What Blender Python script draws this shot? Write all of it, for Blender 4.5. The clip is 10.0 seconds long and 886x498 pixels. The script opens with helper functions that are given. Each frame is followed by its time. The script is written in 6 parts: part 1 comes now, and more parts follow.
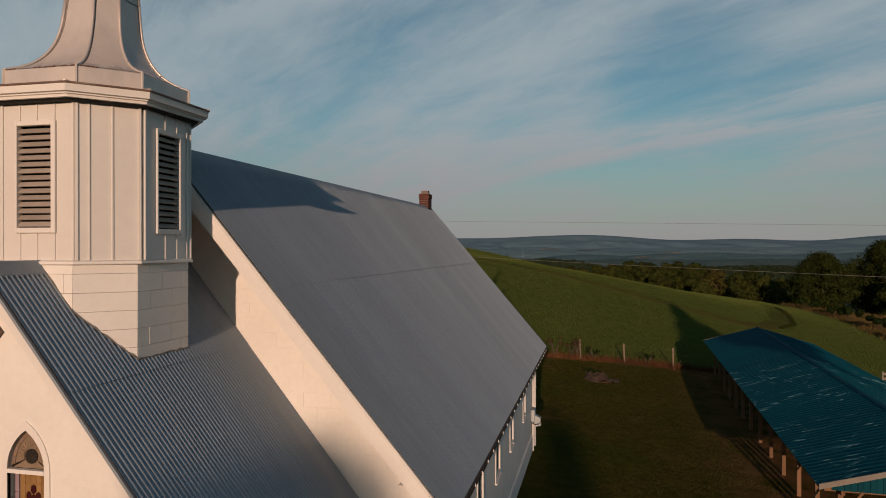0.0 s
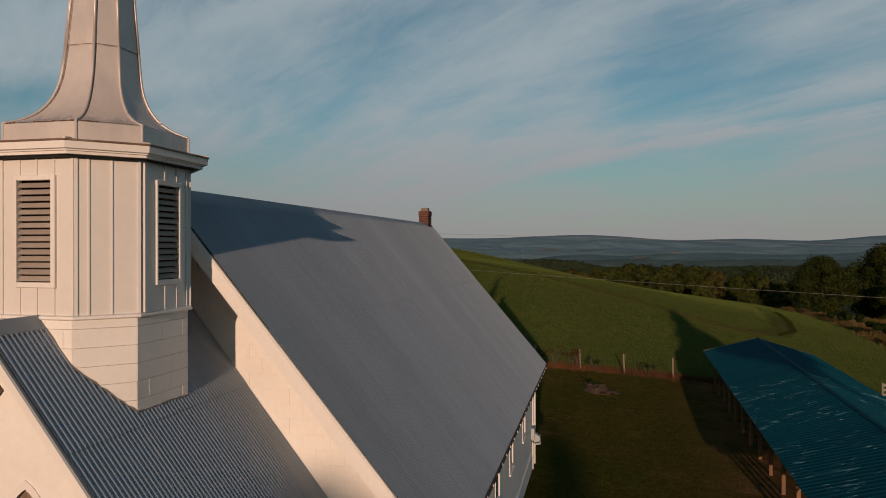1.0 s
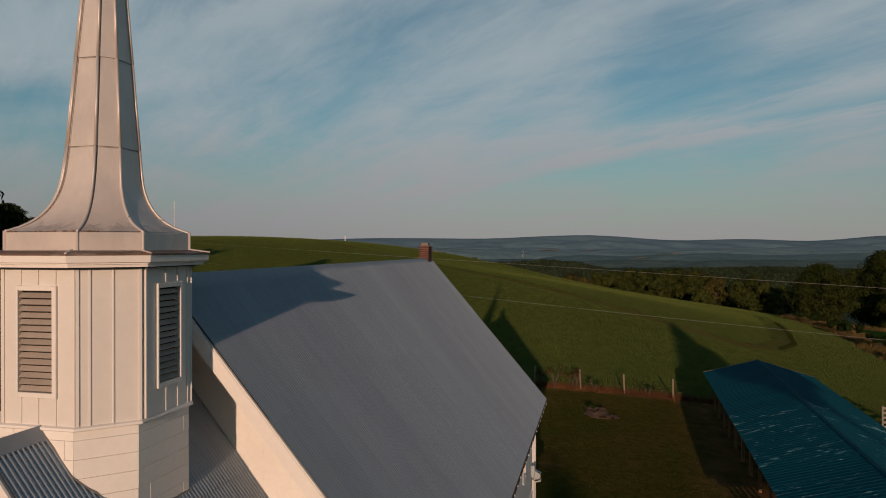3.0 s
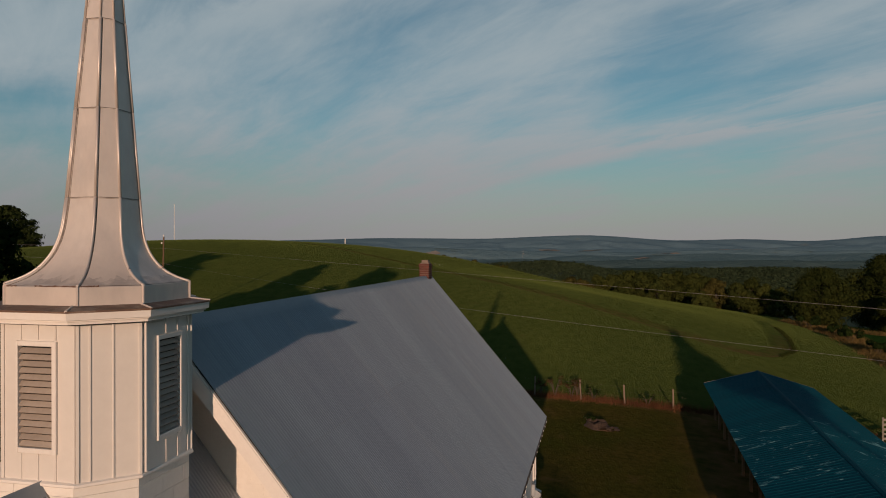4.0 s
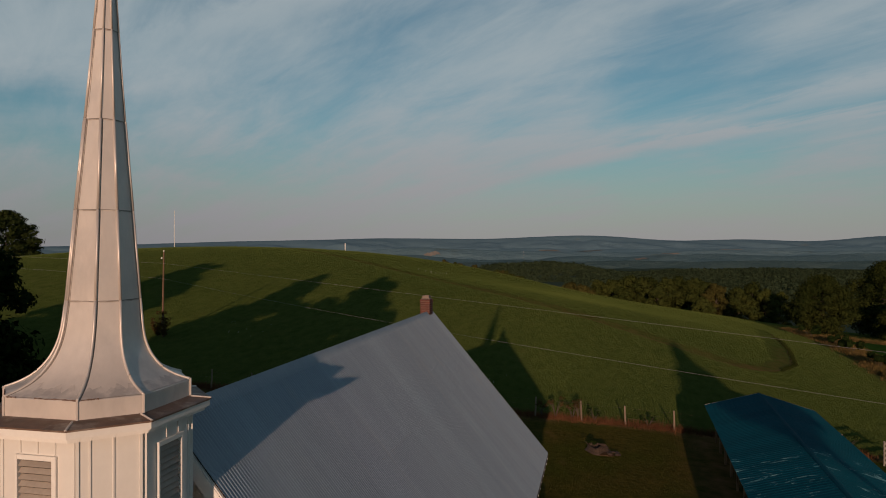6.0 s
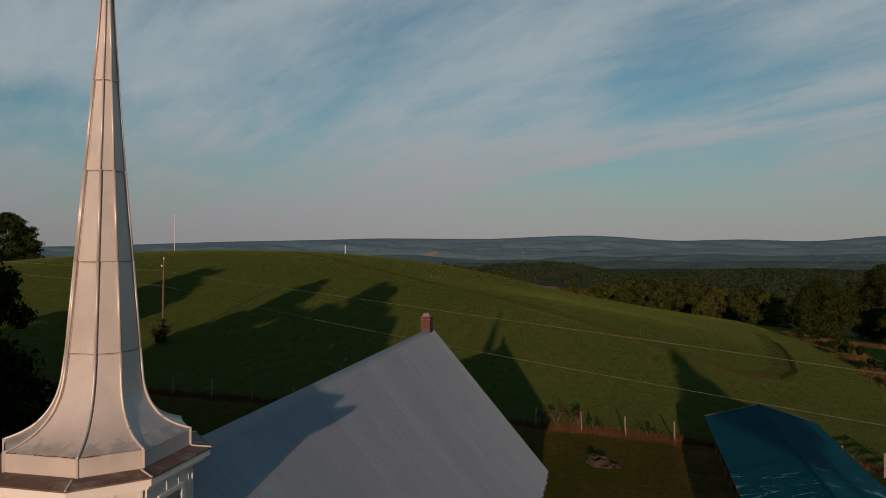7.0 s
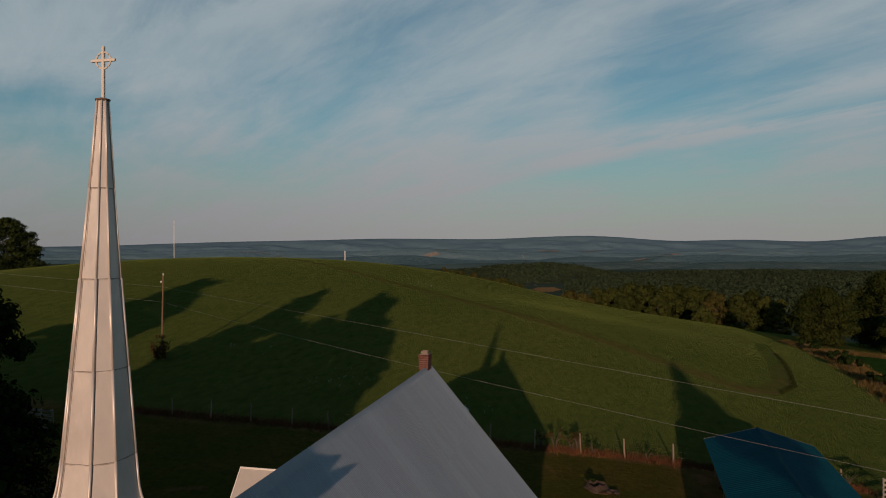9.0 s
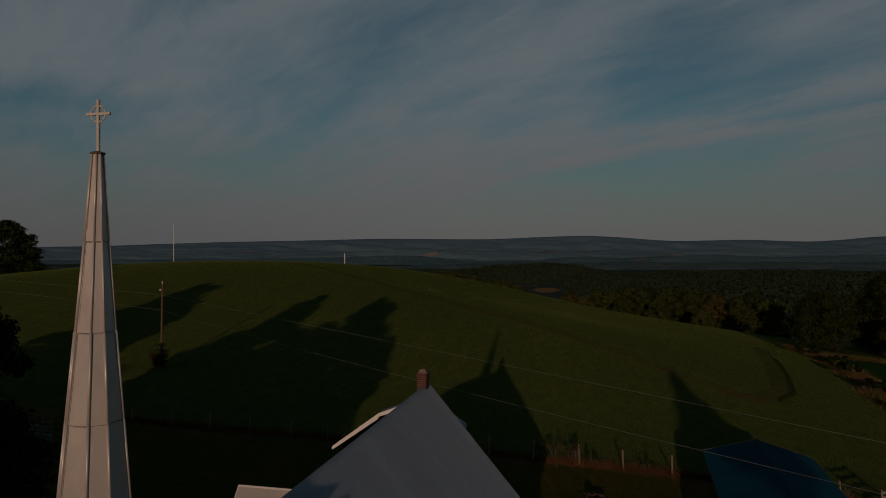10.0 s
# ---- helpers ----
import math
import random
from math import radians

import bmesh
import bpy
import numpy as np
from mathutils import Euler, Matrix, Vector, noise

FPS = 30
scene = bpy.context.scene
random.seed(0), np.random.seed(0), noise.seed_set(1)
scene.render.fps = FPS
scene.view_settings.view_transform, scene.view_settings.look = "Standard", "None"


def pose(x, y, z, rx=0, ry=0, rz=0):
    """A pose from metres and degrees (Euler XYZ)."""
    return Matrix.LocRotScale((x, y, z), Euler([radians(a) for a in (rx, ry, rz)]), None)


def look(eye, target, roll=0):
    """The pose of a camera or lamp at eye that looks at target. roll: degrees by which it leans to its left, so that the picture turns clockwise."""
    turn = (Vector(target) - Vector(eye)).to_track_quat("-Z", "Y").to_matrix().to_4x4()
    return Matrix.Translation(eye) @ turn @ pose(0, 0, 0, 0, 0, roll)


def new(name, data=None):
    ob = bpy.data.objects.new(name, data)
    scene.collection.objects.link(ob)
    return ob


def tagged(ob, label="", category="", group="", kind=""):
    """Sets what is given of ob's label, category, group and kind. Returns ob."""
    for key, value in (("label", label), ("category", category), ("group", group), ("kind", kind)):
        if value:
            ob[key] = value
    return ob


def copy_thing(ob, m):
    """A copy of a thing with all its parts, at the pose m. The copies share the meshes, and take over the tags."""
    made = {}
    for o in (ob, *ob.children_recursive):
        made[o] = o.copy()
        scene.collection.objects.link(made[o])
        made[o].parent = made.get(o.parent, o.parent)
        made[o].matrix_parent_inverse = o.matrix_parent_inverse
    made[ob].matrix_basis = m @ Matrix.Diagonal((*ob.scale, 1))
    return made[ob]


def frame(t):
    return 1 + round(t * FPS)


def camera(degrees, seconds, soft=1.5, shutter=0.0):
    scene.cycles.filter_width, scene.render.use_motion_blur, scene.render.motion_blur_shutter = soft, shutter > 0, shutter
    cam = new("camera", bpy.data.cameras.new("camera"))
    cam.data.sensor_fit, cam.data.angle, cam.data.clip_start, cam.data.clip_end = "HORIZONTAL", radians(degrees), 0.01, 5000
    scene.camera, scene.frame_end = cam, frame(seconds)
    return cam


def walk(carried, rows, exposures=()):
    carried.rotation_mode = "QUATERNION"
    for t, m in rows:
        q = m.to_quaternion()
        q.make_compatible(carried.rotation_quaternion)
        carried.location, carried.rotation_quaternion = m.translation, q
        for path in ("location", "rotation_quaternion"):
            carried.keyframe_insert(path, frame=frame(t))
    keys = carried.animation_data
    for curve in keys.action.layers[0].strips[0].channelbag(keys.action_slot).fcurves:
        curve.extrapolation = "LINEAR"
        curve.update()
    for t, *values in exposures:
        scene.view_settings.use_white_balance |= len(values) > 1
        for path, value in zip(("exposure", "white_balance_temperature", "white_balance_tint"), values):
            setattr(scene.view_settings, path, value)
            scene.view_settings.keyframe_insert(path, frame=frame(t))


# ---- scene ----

# ---------------------------------------------------------------- camera
cam = camera(65.5, 10.0, soft=1.0)
YAW, PITCH = 12.84, -0.14
PATH = [
    (0, -0.047, 0.121, 6.273), (0.5, -0.046, 0.121, 6.566), (1, -0.040, 0.119, 6.855), (1.5, -0.039, 0.117, 7.136),
    (2, -0.040, 0.110, 7.432), (2.5, -0.042, 0.107, 7.733), (4, -0.055, 0.121, 8.620), (4.5, -0.057, 0.123, 8.915),
    (5, -0.066, 0.134, 9.216), (5.5, -0.085, 0.157, 9.516), (7, -0.112, 0.192, 10.415), (7.5, -0.104, 0.190, 10.727),
    (8, -0.095, 0.199, 11.056), (8.5, -0.084, 0.204, 11.369), (9, -0.055, 0.199, 11.682), (9.5, -0.023, 0.206, 11.994),
    (10, 0.011, 0.204, 12.316),
]
EXPOSURE = 0.0
FADE = [(0, 0.0), (9.0, 0.0), (9.4, -0.02), (9.5, -0.07), (9.7, -0.45), (9.85, -0.95), (10, -1.55)]
walk(cam, [(t, pose(x, y, z, 90 + PITCH, 0, YAW)) for t, x, y, z in PATH], [(t, EXPOSURE + e) for t, e in FADE])

# ---------------------------------------------------------------- sun and sky
SUN_ELEVATION, SUN_HEADING = 8.5, 3.8  # degrees; the light travels towards +y, leaning to -x
sun = new("sun", bpy.data.lights.new("sun", "SUN"))
sun.data.energy, sun.data.angle, sun.data.color = 3.35, radians(0.6), (1.0, 0.660, 0.462)
going = Vector((-math.sin(radians(SUN_HEADING)), math.cos(radians(SUN_HEADING)), -math.tan(radians(SUN_ELEVATION))))
sun.matrix_basis = look(-going * 50, (0, 0, 0))

world = bpy.data.worlds.new("sky")
scene.world = world
world.use_nodes = True
wn, wl = world.node_tree.nodes, world.node_tree.links
wn.clear()


def wnode(kind, **values):
    n = wn.new(kind)
    for k, v in values.items():
        n.inputs[k].default_value = v
    return n


sky = wn.new("ShaderNodeTexSky")
sky.sky_type, sky.sun_disc = "NISHITA", False
sky.sun_elevation, sky.sun_rotation = radians(SUN_ELEVATION), radians(180 - SUN_HEADING)
sky.altitude, sky.air_density, sky.dust_density, sky.ozone_density = 300, 1.0, 0.4, 1.5
wcoord = wn.new("ShaderNodeTexCoord")
# cirrus streaks: noise on the sky seen as a flat layer high above
wsep = wn.new("ShaderNodeSeparateXYZ")
wl.new(wcoord.outputs["Generated"], wsep.inputs[0])
wup = wn.new("ShaderNodeMath")
wup.operation = "MAXIMUM"
wl.new(wsep.outputs["Z"], wup.inputs[0])
wup.inputs[1].default_value = 0.0
wlift = wn.new("ShaderNodeMath")
wlift.operation = "ADD"
wl.new(wup.outputs[0], wlift.inputs[0])
wlift.inputs[1].default_value = 0.22
wdiv = wn.new("ShaderNodeVectorMath")
wdiv.operation = "DIVIDE"
wl.new(wcoord.outputs["Generated"], wdiv.inputs[0])
wcomb = wn.new("ShaderNodeCombineXYZ")
for i in range(3):
    wl.new(wlift.outputs[0], wcomb.inputs[i])
wl.new(wcomb.outputs[0], wdiv.inputs[1])


def wmath(op, a, b):
    n = wn.new("ShaderNodeMath")
    n.operation = op
    for i, v in enumerate((a, b)):
        if isinstance(v, (int, float)):
            n.inputs[i].default_value = v
        else:
            wl.new(v, n.inputs[i])
    return n.outputs[0]


def wrange(v, lo, hi, to_lo=0.0, to_hi=1.0):
    n = wn.new("ShaderNodeMapRange")
    n.interpolation_type = "SMOOTHSTEP"
    for k, x in (("From Min", lo), ("From Max", hi), ("To Min", to_lo), ("To Max", to_hi)):
        n.inputs[k].default_value = x
    wl.new(v, n.inputs["Value"])
    return n.outputs[0]


def wnoise(turn, stretch, scale, detail, rough, warp):
    n = wn.new("ShaderNodeMapping")
    n.vector_type = "TEXTURE"
    n.inputs["Rotation"].default_value = (0, 0, radians(turn))
    n.inputs["Scale"].default_value = stretch
    wl.new(wdiv.outputs[0], n.inputs[0])
    t = wnode("ShaderNodeTexNoise", Scale=scale, Detail=detail, Roughness=rough, Distortion=warp)
    wl.new(n.outputs[0], t.inputs["Vector"])
    return t.outputs["Fac"]


def sky_way(side, up):
    """The direction that lies this far sideways and up, as shares of the way ahead along the main view."""
    a = radians(YAW)
    return Vector((math.cos(a) * side - math.sin(a), math.sin(a) * side + math.cos(a), up)).normalized()


def wdot(v):
    n = wn.new("ShaderNodeVectorMath")
    n.operation = "DOT_PRODUCT"
    wl.new(wcoord.outputs["Generated"], n.inputs[0])
    n.inputs[1].default_value = v
    return n.outputs["Value"]


streak = wnoise(147, (1.9, 0.62, 1.0), 1.5, 8.0, 0.55, 0.6)
wisp = wnoise(141, (1.5, 0.5, 1.0), 3.2, 9.0, 0.66, 0.5)
veil = wnoise(156, (1.3, 0.9, 1.0), 1.0, 7.0, 0.55, 0.4)
cover = wmath("ADD", wmath("MULTIPLY", streak, 0.60), wmath("ADD", wmath("MULTIPLY", veil, 1.0), wmath("MULTIPLY", wisp, 0.46)))
# broad pale banks and clear gaps of the cirrus layer
for side, up, wide, gain in ((-0.20, 0.20, 0.22, 0.06), (0.08, 0.20, 0.16, 0.08), (-0.30, 0.30, 0.16, -0.03), (-0.06, 0.33, 0.12, -0.05), (0.38, 0.155, 0.14, -0.16), (0.62, 0.09, 0.16, -0.12), (0.60, 0.30, 0.16, 0.06), (-0.62, 0.10, 0.12, -0.10)):
    cover = wmath("ADD", cover, wrange(wdot(sky_way(side, up)), math.cos(wide * 1.35), 1.0, 0.0, gain))
# long thin streaks that cross the right of the sky
for (a, b), wide, gain, start in ((((0.16, 0.120), (0.643, 0.202)), 0.016, 0.20, 0.10), (((0.30, 0.165), (0.643, 0.245)), 0.013, 0.09, 0.22), (((-0.45, 0.30), (-0.2, 0.37)), 0.030, 0.13, -0.60)):
    across = sky_way(*a).cross(sky_way(*b)).normalized()
    wob = wmath("ADD", wmath("ABSOLUTE", wmath("ADD", wdot(across), wmath("MULTIPLY", wmath("SUBTRACT", wisp, 0.5), 0.05)), 0.0), 0.0)
    along = wdot((sky_way(*b) - sky_way(*a)).normalized())
    at = sky_way(*a).dot((sky_way(*b) - sky_way(*a)).normalized())
    cover = wmath("ADD", cover, wmath("MULTIPLY", wrange(wob, 0.0, wide, gain, 0.0), wrange(along, at - 0.10, at + 0.12)))
wramp = wrange(cover, 0.80, 1.36, 0.12, 0.92)
# haze near the skyline
whaze = wn.new("ShaderNodeMapRange")
whaze.interpolation_type = "SMOOTHSTEP"
whaze.inputs["From Min"].default_value, whaze.inputs["From Max"].default_value = -0.02, 0.185
whaze.inputs["To Min"].default_value, whaze.inputs["To Max"].default_value = 0.9, 0.0
wl.new(wsep.outputs["Z"], whaze.inputs["Value"])
# the veil thins out overhead
wthin = wn.new("ShaderNodeMapRange")
wthin.interpolation_type = "SMOOTHSTEP"
wthin.inputs["From Min"].default_value, wthin.inputs["From Max"].default_value = 0.36, 0.72
wthin.inputs["To Min"].default_value, wthin.inputs["To Max"].default_value = 1.0, 0.15
wl.new(wsep.outputs["Z"], wthin.inputs["Value"])
wcover = wn.new("ShaderNodeMath")
wcover.operation = "MULTIPLY"
wl.new(wramp, wcover.inputs[0])
wl.new(wthin.outputs[0], wcover.inputs[1])
CLOUD, BLUSH, HAZE, DUSK = (4.4, 5.1, 5.45, 1), (4.5, 4.45, 4.6, 1), (3.75, 3.5, 3.7, 1), (3.05, 2.9, 3.15, 1)
tint = wn.new("ShaderNodeMix")
tint.data_type, tint.blend_type = "RGBA", "MULTIPLY"
tint.inputs[0].default_value = 1.0
wl.new(sky.outputs[0], tint.inputs[6])
tint.inputs[7].default_value = (0.50, 0.83, 0.88, 1)
mixcloud = wn.new("ShaderNodeMix")
mixcloud.data_type = "RGBA"
wl.new(wcover.outputs[0], mixcloud.inputs[0])
wl.new(tint.outputs[2], mixcloud.inputs[6])
blush = wn.new("ShaderNodeMix")
blush.data_type = "RGBA"
wl.new(wrange(wsep.outputs["Z"], 0.07, 0.26), blush.inputs[0])
blush.inputs[6].default_value, blush.inputs[7].default_value = BLUSH, CLOUD
wl.new(blush.outputs[2], mixcloud.inputs[7])
mixhaze = wn.new("ShaderNodeMix")
mixhaze.data_type = "RGBA"
wl.new(whaze.outputs[0], mixhaze.inputs[0])
wl.new(mixcloud.outputs[2], mixhaze.inputs[6])
wside = wn.new("ShaderNodeMapRange")
wside.interpolation_type = "SMOOTHSTEP"
wside.inputs["From Min"].default_value, wside.inputs["From Max"].default_value = -0.75, -0.12
wside.inputs["To Min"].default_value, wside.inputs["To Max"].default_value = 1.0, 0.0
wl.new(wsep.outputs["X"], wside.inputs["Value"])
mixdusk = wn.new("ShaderNodeMix")
mixdusk.data_type = "RGBA"
wl.new(wside.outputs[0], mixdusk.inputs[0])
mixdusk.inputs[6].default_value, mixdusk.inputs[7].default_value = HAZE, DUSK
wl.new(mixdusk.outputs[2], mixhaze.inputs[7])
wback = wnode("ShaderNodeBackground", Strength=0.077)
wl.new(mixhaze.outputs[2], wback.inputs["Color"])
wout = wn.new("ShaderNodeOutputWorld")
wl.new(wback.outputs[0], wout.inputs["Surface"])


# ---------------------------------------------------------------- materials
def material(name, a, b, rough=0.6, metal=0.0, big=0.5, fine=12.0, stretch=(1, 1, 1), bump=0.0, bump_scale=40.0, vary=0.0,
             dirt=None, dirt_at=(0.55, 0.75), dirt_scale=1.2, spec=0.5, island=False, dirt_warp=0.0, dirt_mix=1.0):
    """Two colours mixed by noise at two scales, optional stains in a third, bump, and a slight change from piece to piece."""
    m = bpy.data.materials.new(name)
    m.use_nodes = True
    n, l = m.node_tree.nodes, m.node_tree.links
    n.clear()
    out, bsdf = n.new("ShaderNodeOutputMaterial"), n.new("ShaderNodeBsdfPrincipled")
    l.new(bsdf.outputs[0], out.inputs[0])
    coord, mp = n.new("ShaderNodeNewGeometry"), n.new("ShaderNodeMapping")
    l.new(coord.outputs["Position"], mp.inputs[0])
    mp.inputs["Scale"].default_value = stretch

    def tex(scale, detail=5.0, rough_=0.6, warp=0.0):
        t = n.new("ShaderNodeTexNoise")
        t.inputs["Scale"].default_value, t.inputs["Detail"].default_value, t.inputs["Roughness"].default_value = scale, detail, rough_
        t.inputs["Distortion"].default_value = warp
        l.new(mp.outputs[0], t.inputs["Vector"])
        return t.outputs["Fac"]

    def math_(op, x, y):
        t = n.new("ShaderNodeMath")
        t.operation = op
        for i, v in enumerate((x, y)):
            if isinstance(v, (int, float)):
                t.inputs[i].default_value = v
            else:
                l.new(v, t.inputs[i])
        return t.outputs[0]

    def range_(v, lo, hi, to_lo=0.0, to_hi=1.0):
        t = n.new("ShaderNodeMapRange")
        t.inputs["From Min"].default_value, t.inputs["From Max"].default_value = lo, hi
        t.inputs["To Min"].default_value, t.inputs["To Max"].default_value = to_lo, to_hi
        l.new(v, t.inputs["Value"])
        return t.outputs[0]

    def mixed(f, x, y, blend="MIX"):
        t = n.new("ShaderNodeMix")
        t.data_type, t.blend_type = "RGBA", blend
        for i, v in ((0, f), (6, x), (7, y)):
            if isinstance(v, (int, float)):
                t.inputs[i].default_value = v
            elif isinstance(v, tuple):
                t.inputs[i].default_value = (*v, 1) if len(v) == 3 else v
            else:
                l.new(v, t.inputs[i])
        return t.outputs[2]

    both = math_("ADD", math_("MULTIPLY", tex(big, 4.0), 0.6), math_("MULTIPLY", tex(fine, 6.0, 0.65), 0.4))
    colour = mixed(range_(both, 0.36, 0.64), a, b)
    if dirt:
        colour = mixed(range_(tex(dirt_scale, 7.0, 0.65, dirt_warp), *dirt_at, 0.0, dirt_mix), colour, dirt)
    if vary:
        if island:
            g = n.new("ShaderNodeNewGeometry")
            rnd = g.outputs["Random Per Island"]
        else:
            g = n.new("ShaderNodeObjectInfo")
            rnd = g.outputs["Random"]
        hsv = n.new("ShaderNodeHueSaturation")
        l.new(range_(rnd, 0, 1, 1 - vary, 1 + vary), hsv.inputs["Value"])
        l.new(colour, hsv.inputs["Color"])
        colour = hsv.outputs[0]
    l.new(colour, bsdf.inputs["Base Color"])
    l.new(range_(tex(fine * 0.7), 0.3, 0.7, max(rough - 0.08, 0.02), min(rough + 0.08, 1)), bsdf.inputs["Roughness"])
    bsdf.inputs["Metallic"].default_value, bsdf.inputs["Specular IOR Level"].default_value = metal, spec
    if bump:
        bp = n.new("ShaderNodeBump")
        bp.inputs["Strength"].default_value, bp.inputs["Distance"].default_value = 1.0, bump
        l.new(tex(bump_scale, 6.0), bp.inputs["Height"])
        l.new(bp.outputs[0], bsdf.inputs["Normal"])
    return m


M_PAINT = material("white_painted_masonry", (0.7794, 0.7497, 0.7021), (0.7021, 0.6723, 0.6248), 0.8, spec=0.3, big=0.9, fine=14, bump=0.002, bump_scale=45, vary=0.006, dirt=(0.595, 0.5593, 0.4998), dirt_at=(0.58, 0.95))
M_SIDING = material("white_metal_siding", (0.6902, 0.6604, 0.6188), (0.6307, 0.6009, 0.5652), 0.42, spec=0.6, big=0.6, fine=9, vary=0.03, dirt=(0.714, 0.6545, 0.5712), dirt_at=(0.62, 0.95), dirt_scale=2.0)
M_TRIM = material("white_trim", (0.7378, 0.708, 0.6664), (0.6664, 0.6367, 0.6009), 0.6, spec=0.3, big=0.8, fine=18, stretch=(1, 1, 1), bump=0.001, bump_scale=30, vary=0.03)
M_LOUVRE = material("weathered_louvre", (0.3565, 0.3047, 0.2587), (0.2645, 0.2242, 0.1898), 0.75, big=2.0, fine=20, vary=0.10)
# near-black; also paints in the dark inside the belfry and below the cornice
M_DARK = material("near_black", (0.012, 0.011, 0.010), (0.018, 0.017, 0.015), 0.9)
M_ROOF = material("grey_corrugated_metal", (0.292, 0.338, 0.384), (0.238, 0.280, 0.322), 0.50, metal=0.16, spec=0.45, big=0.35, fine=5, stretch=(0.25, 1.6, 0.25), vary=0.035, dirt=(0.3074, 0.3286, 0.3445), dirt_at=(0.55, 0.85), dirt_scale=1.5)
M_WING = material("pale_wing_roof", (0.46, 0.43, 0.40), (0.38, 0.36, 0.34), 0.6, metal=0.1, spec=0.3, big=0.6, fine=7)
M_CAP = material("grey_ridge_cap", (0.262, 0.298, 0.335), (0.218, 0.250, 0.284), 0.62, metal=0.08, spec=0.35, big=0.5, fine=6)
M_SPIRE = material("spire_sheet_metal", (0.644, 0.575, 0.5232), (0.529, 0.4772, 0.4427), 0.45, metal=0.32, spec=0.5, big=0.9, fine=8, stretch=(1, 1, 0.5), vary=0.03, dirt=(0.4255, 0.3795, 0.3565), dirt_at=(0.54, 0.88), dirt_scale=2.2)
M_GRIME = material("grimy_spire_metal", (0.575, 0.5117, 0.4657), (0.46, 0.4082, 0.3737), 0.6, metal=0.1, spec=0.3, big=2, fine=12, dirt=(0.276, 0.23, 0.1955), dirt_at=(0.42, 0.62), dirt_scale=7)
M_SPIRE_GREY = material("grey_spire_metal", (0.43, 0.385, 0.36), (0.34, 0.305, 0.29), 0.55, metal=0.2, spec=0.4, big=2, fine=10, dirt=(0.58, 0.52, 0.475), dirt_at=(0.42, 0.60), dirt_scale=5)
M_SEAM = material("dark_seam", (0.20, 0.18, 0.16), (0.12, 0.11, 0.10), 0.6, big=3, fine=20)
M_STAIN = material("stained_metal", (0.17, 0.095, 0.062), (0.085, 0.055, 0.042), 0.6, metal=0.1, big=2.0, fine=10, dirt=(0.32, 0.27, 0.23), dirt_at=(0.54, 0.74), dirt_scale=3)
M_CROSS = material("aged_white_metal", (0.598, 0.5405, 0.4715), (0.483, 0.4255, 0.368), 0.5, big=3, fine=25)
M_BRICK = material("red_brick", (0.110, 0.032, 0.021), (0.072, 0.022, 0.016), 0.85, big=4, fine=30, bump=0.003, bump_scale=90, vary=0.25)
M_MORTAR = material("mortar", (0.20, 0.15, 0.12), (0.16, 0.12, 0.10), 0.9, big=4, fine=30)
M_GLASS = material("dark_window_glass", (0.02, 0.024, 0.028), (0.03, 0.033, 0.036), 0.08, big=1.0, fine=4, spec=0.8)
M_SCREEN = material("storm_glazing", (0.26, 0.19, 0.13), (0.19, 0.14, 0.10), 0.25, big=2.0, fine=9, spec=0.7)
M_AMBER = material("amber_glass", (0.30, 0.175, 0.07), (0.23, 0.13, 0.055), 0.3, big=6, fine=25, vary=0.15)
M_LILAC = material("lilac_glass", (0.33, 0.24, 0.27), (0.26, 0.19, 0.22), 0.2, big=6, fine=25, vary=0.15)
M_PINKISH = material("pinkish_glass", (0.27, 0.19, 0.165), (0.20, 0.14, 0.12), 0.3, big=8, fine=30, vary=0.15)
M_SCREEN_PALE = material("pale_amber_glass", (0.26, 0.18, 0.115), (0.19, 0.13, 0.085), 0.3, big=8, fine=30, vary=0.15)
M_ROUNDEL = material("dark_roundel_glass", (0.022, 0.019, 0.017), (0.045, 0.037, 0.031), 0.25, big=14, fine=40)
M_DARKGLASS = material("wine_glass", (0.04, 0.010, 0.012), (0.06, 0.015, 0.015), 0.2, big=6, fine=25)
M_RAFTER = material("brown_eave_wood", (0.06, 0.035, 0.022), (0.035, 0.02, 0.014), 0.85, big=3, fine=20)
M_POST = material("treated_timber", (0.2127, 0.1242, 0.0713), (0.1495, 0.08625, 0.0506), 0.9, spec=0.1, big=1.5, fine=25, stretch=(4, 4, 0.6), bump=0.004, bump_scale=40, vary=0.15)
M_POLE = material("brown_pole_wood", (0.17, 0.105, 0.068), (0.11, 0.07, 0.046), 0.9, spec=0.1, big=2, fine=25, stretch=(4, 4, 0.6), bump=0.006, bump_scale=30)
M_OLDPOST = material("grey_fence_wood", (0.2185, 0.161, 0.115), (0.1437, 0.1035, 0.07475), 0.9, big=2, fine=25, stretch=(4, 4, 0.6), bump=0.006, bump_scale=30, vary=0.2)
M_PALE = material("weathered_pale_wood", (0.24, 0.21, 0.175), (0.17, 0.15, 0.125), 0.85, big=2, fine=22, vary=0.1)
M_TEAL = material("teal_metal_roof", (0.00092, 0.05888, 0.0828), (0.00092, 0.046, 0.06808), 0.8, spec=0.06, big=0.4, fine=6, stretch=(0.75, 2.6, 0.75), vary=0.05)
M_TEAL_BOARD = material("teal_painted_board", (0.00368, 0.0506, 0.06624), (0.00276, 0.03864, 0.05336), 0.85, spec=0.1, big=1.5, fine=14, stretch=(4, 4, 0.5), vary=0.12)
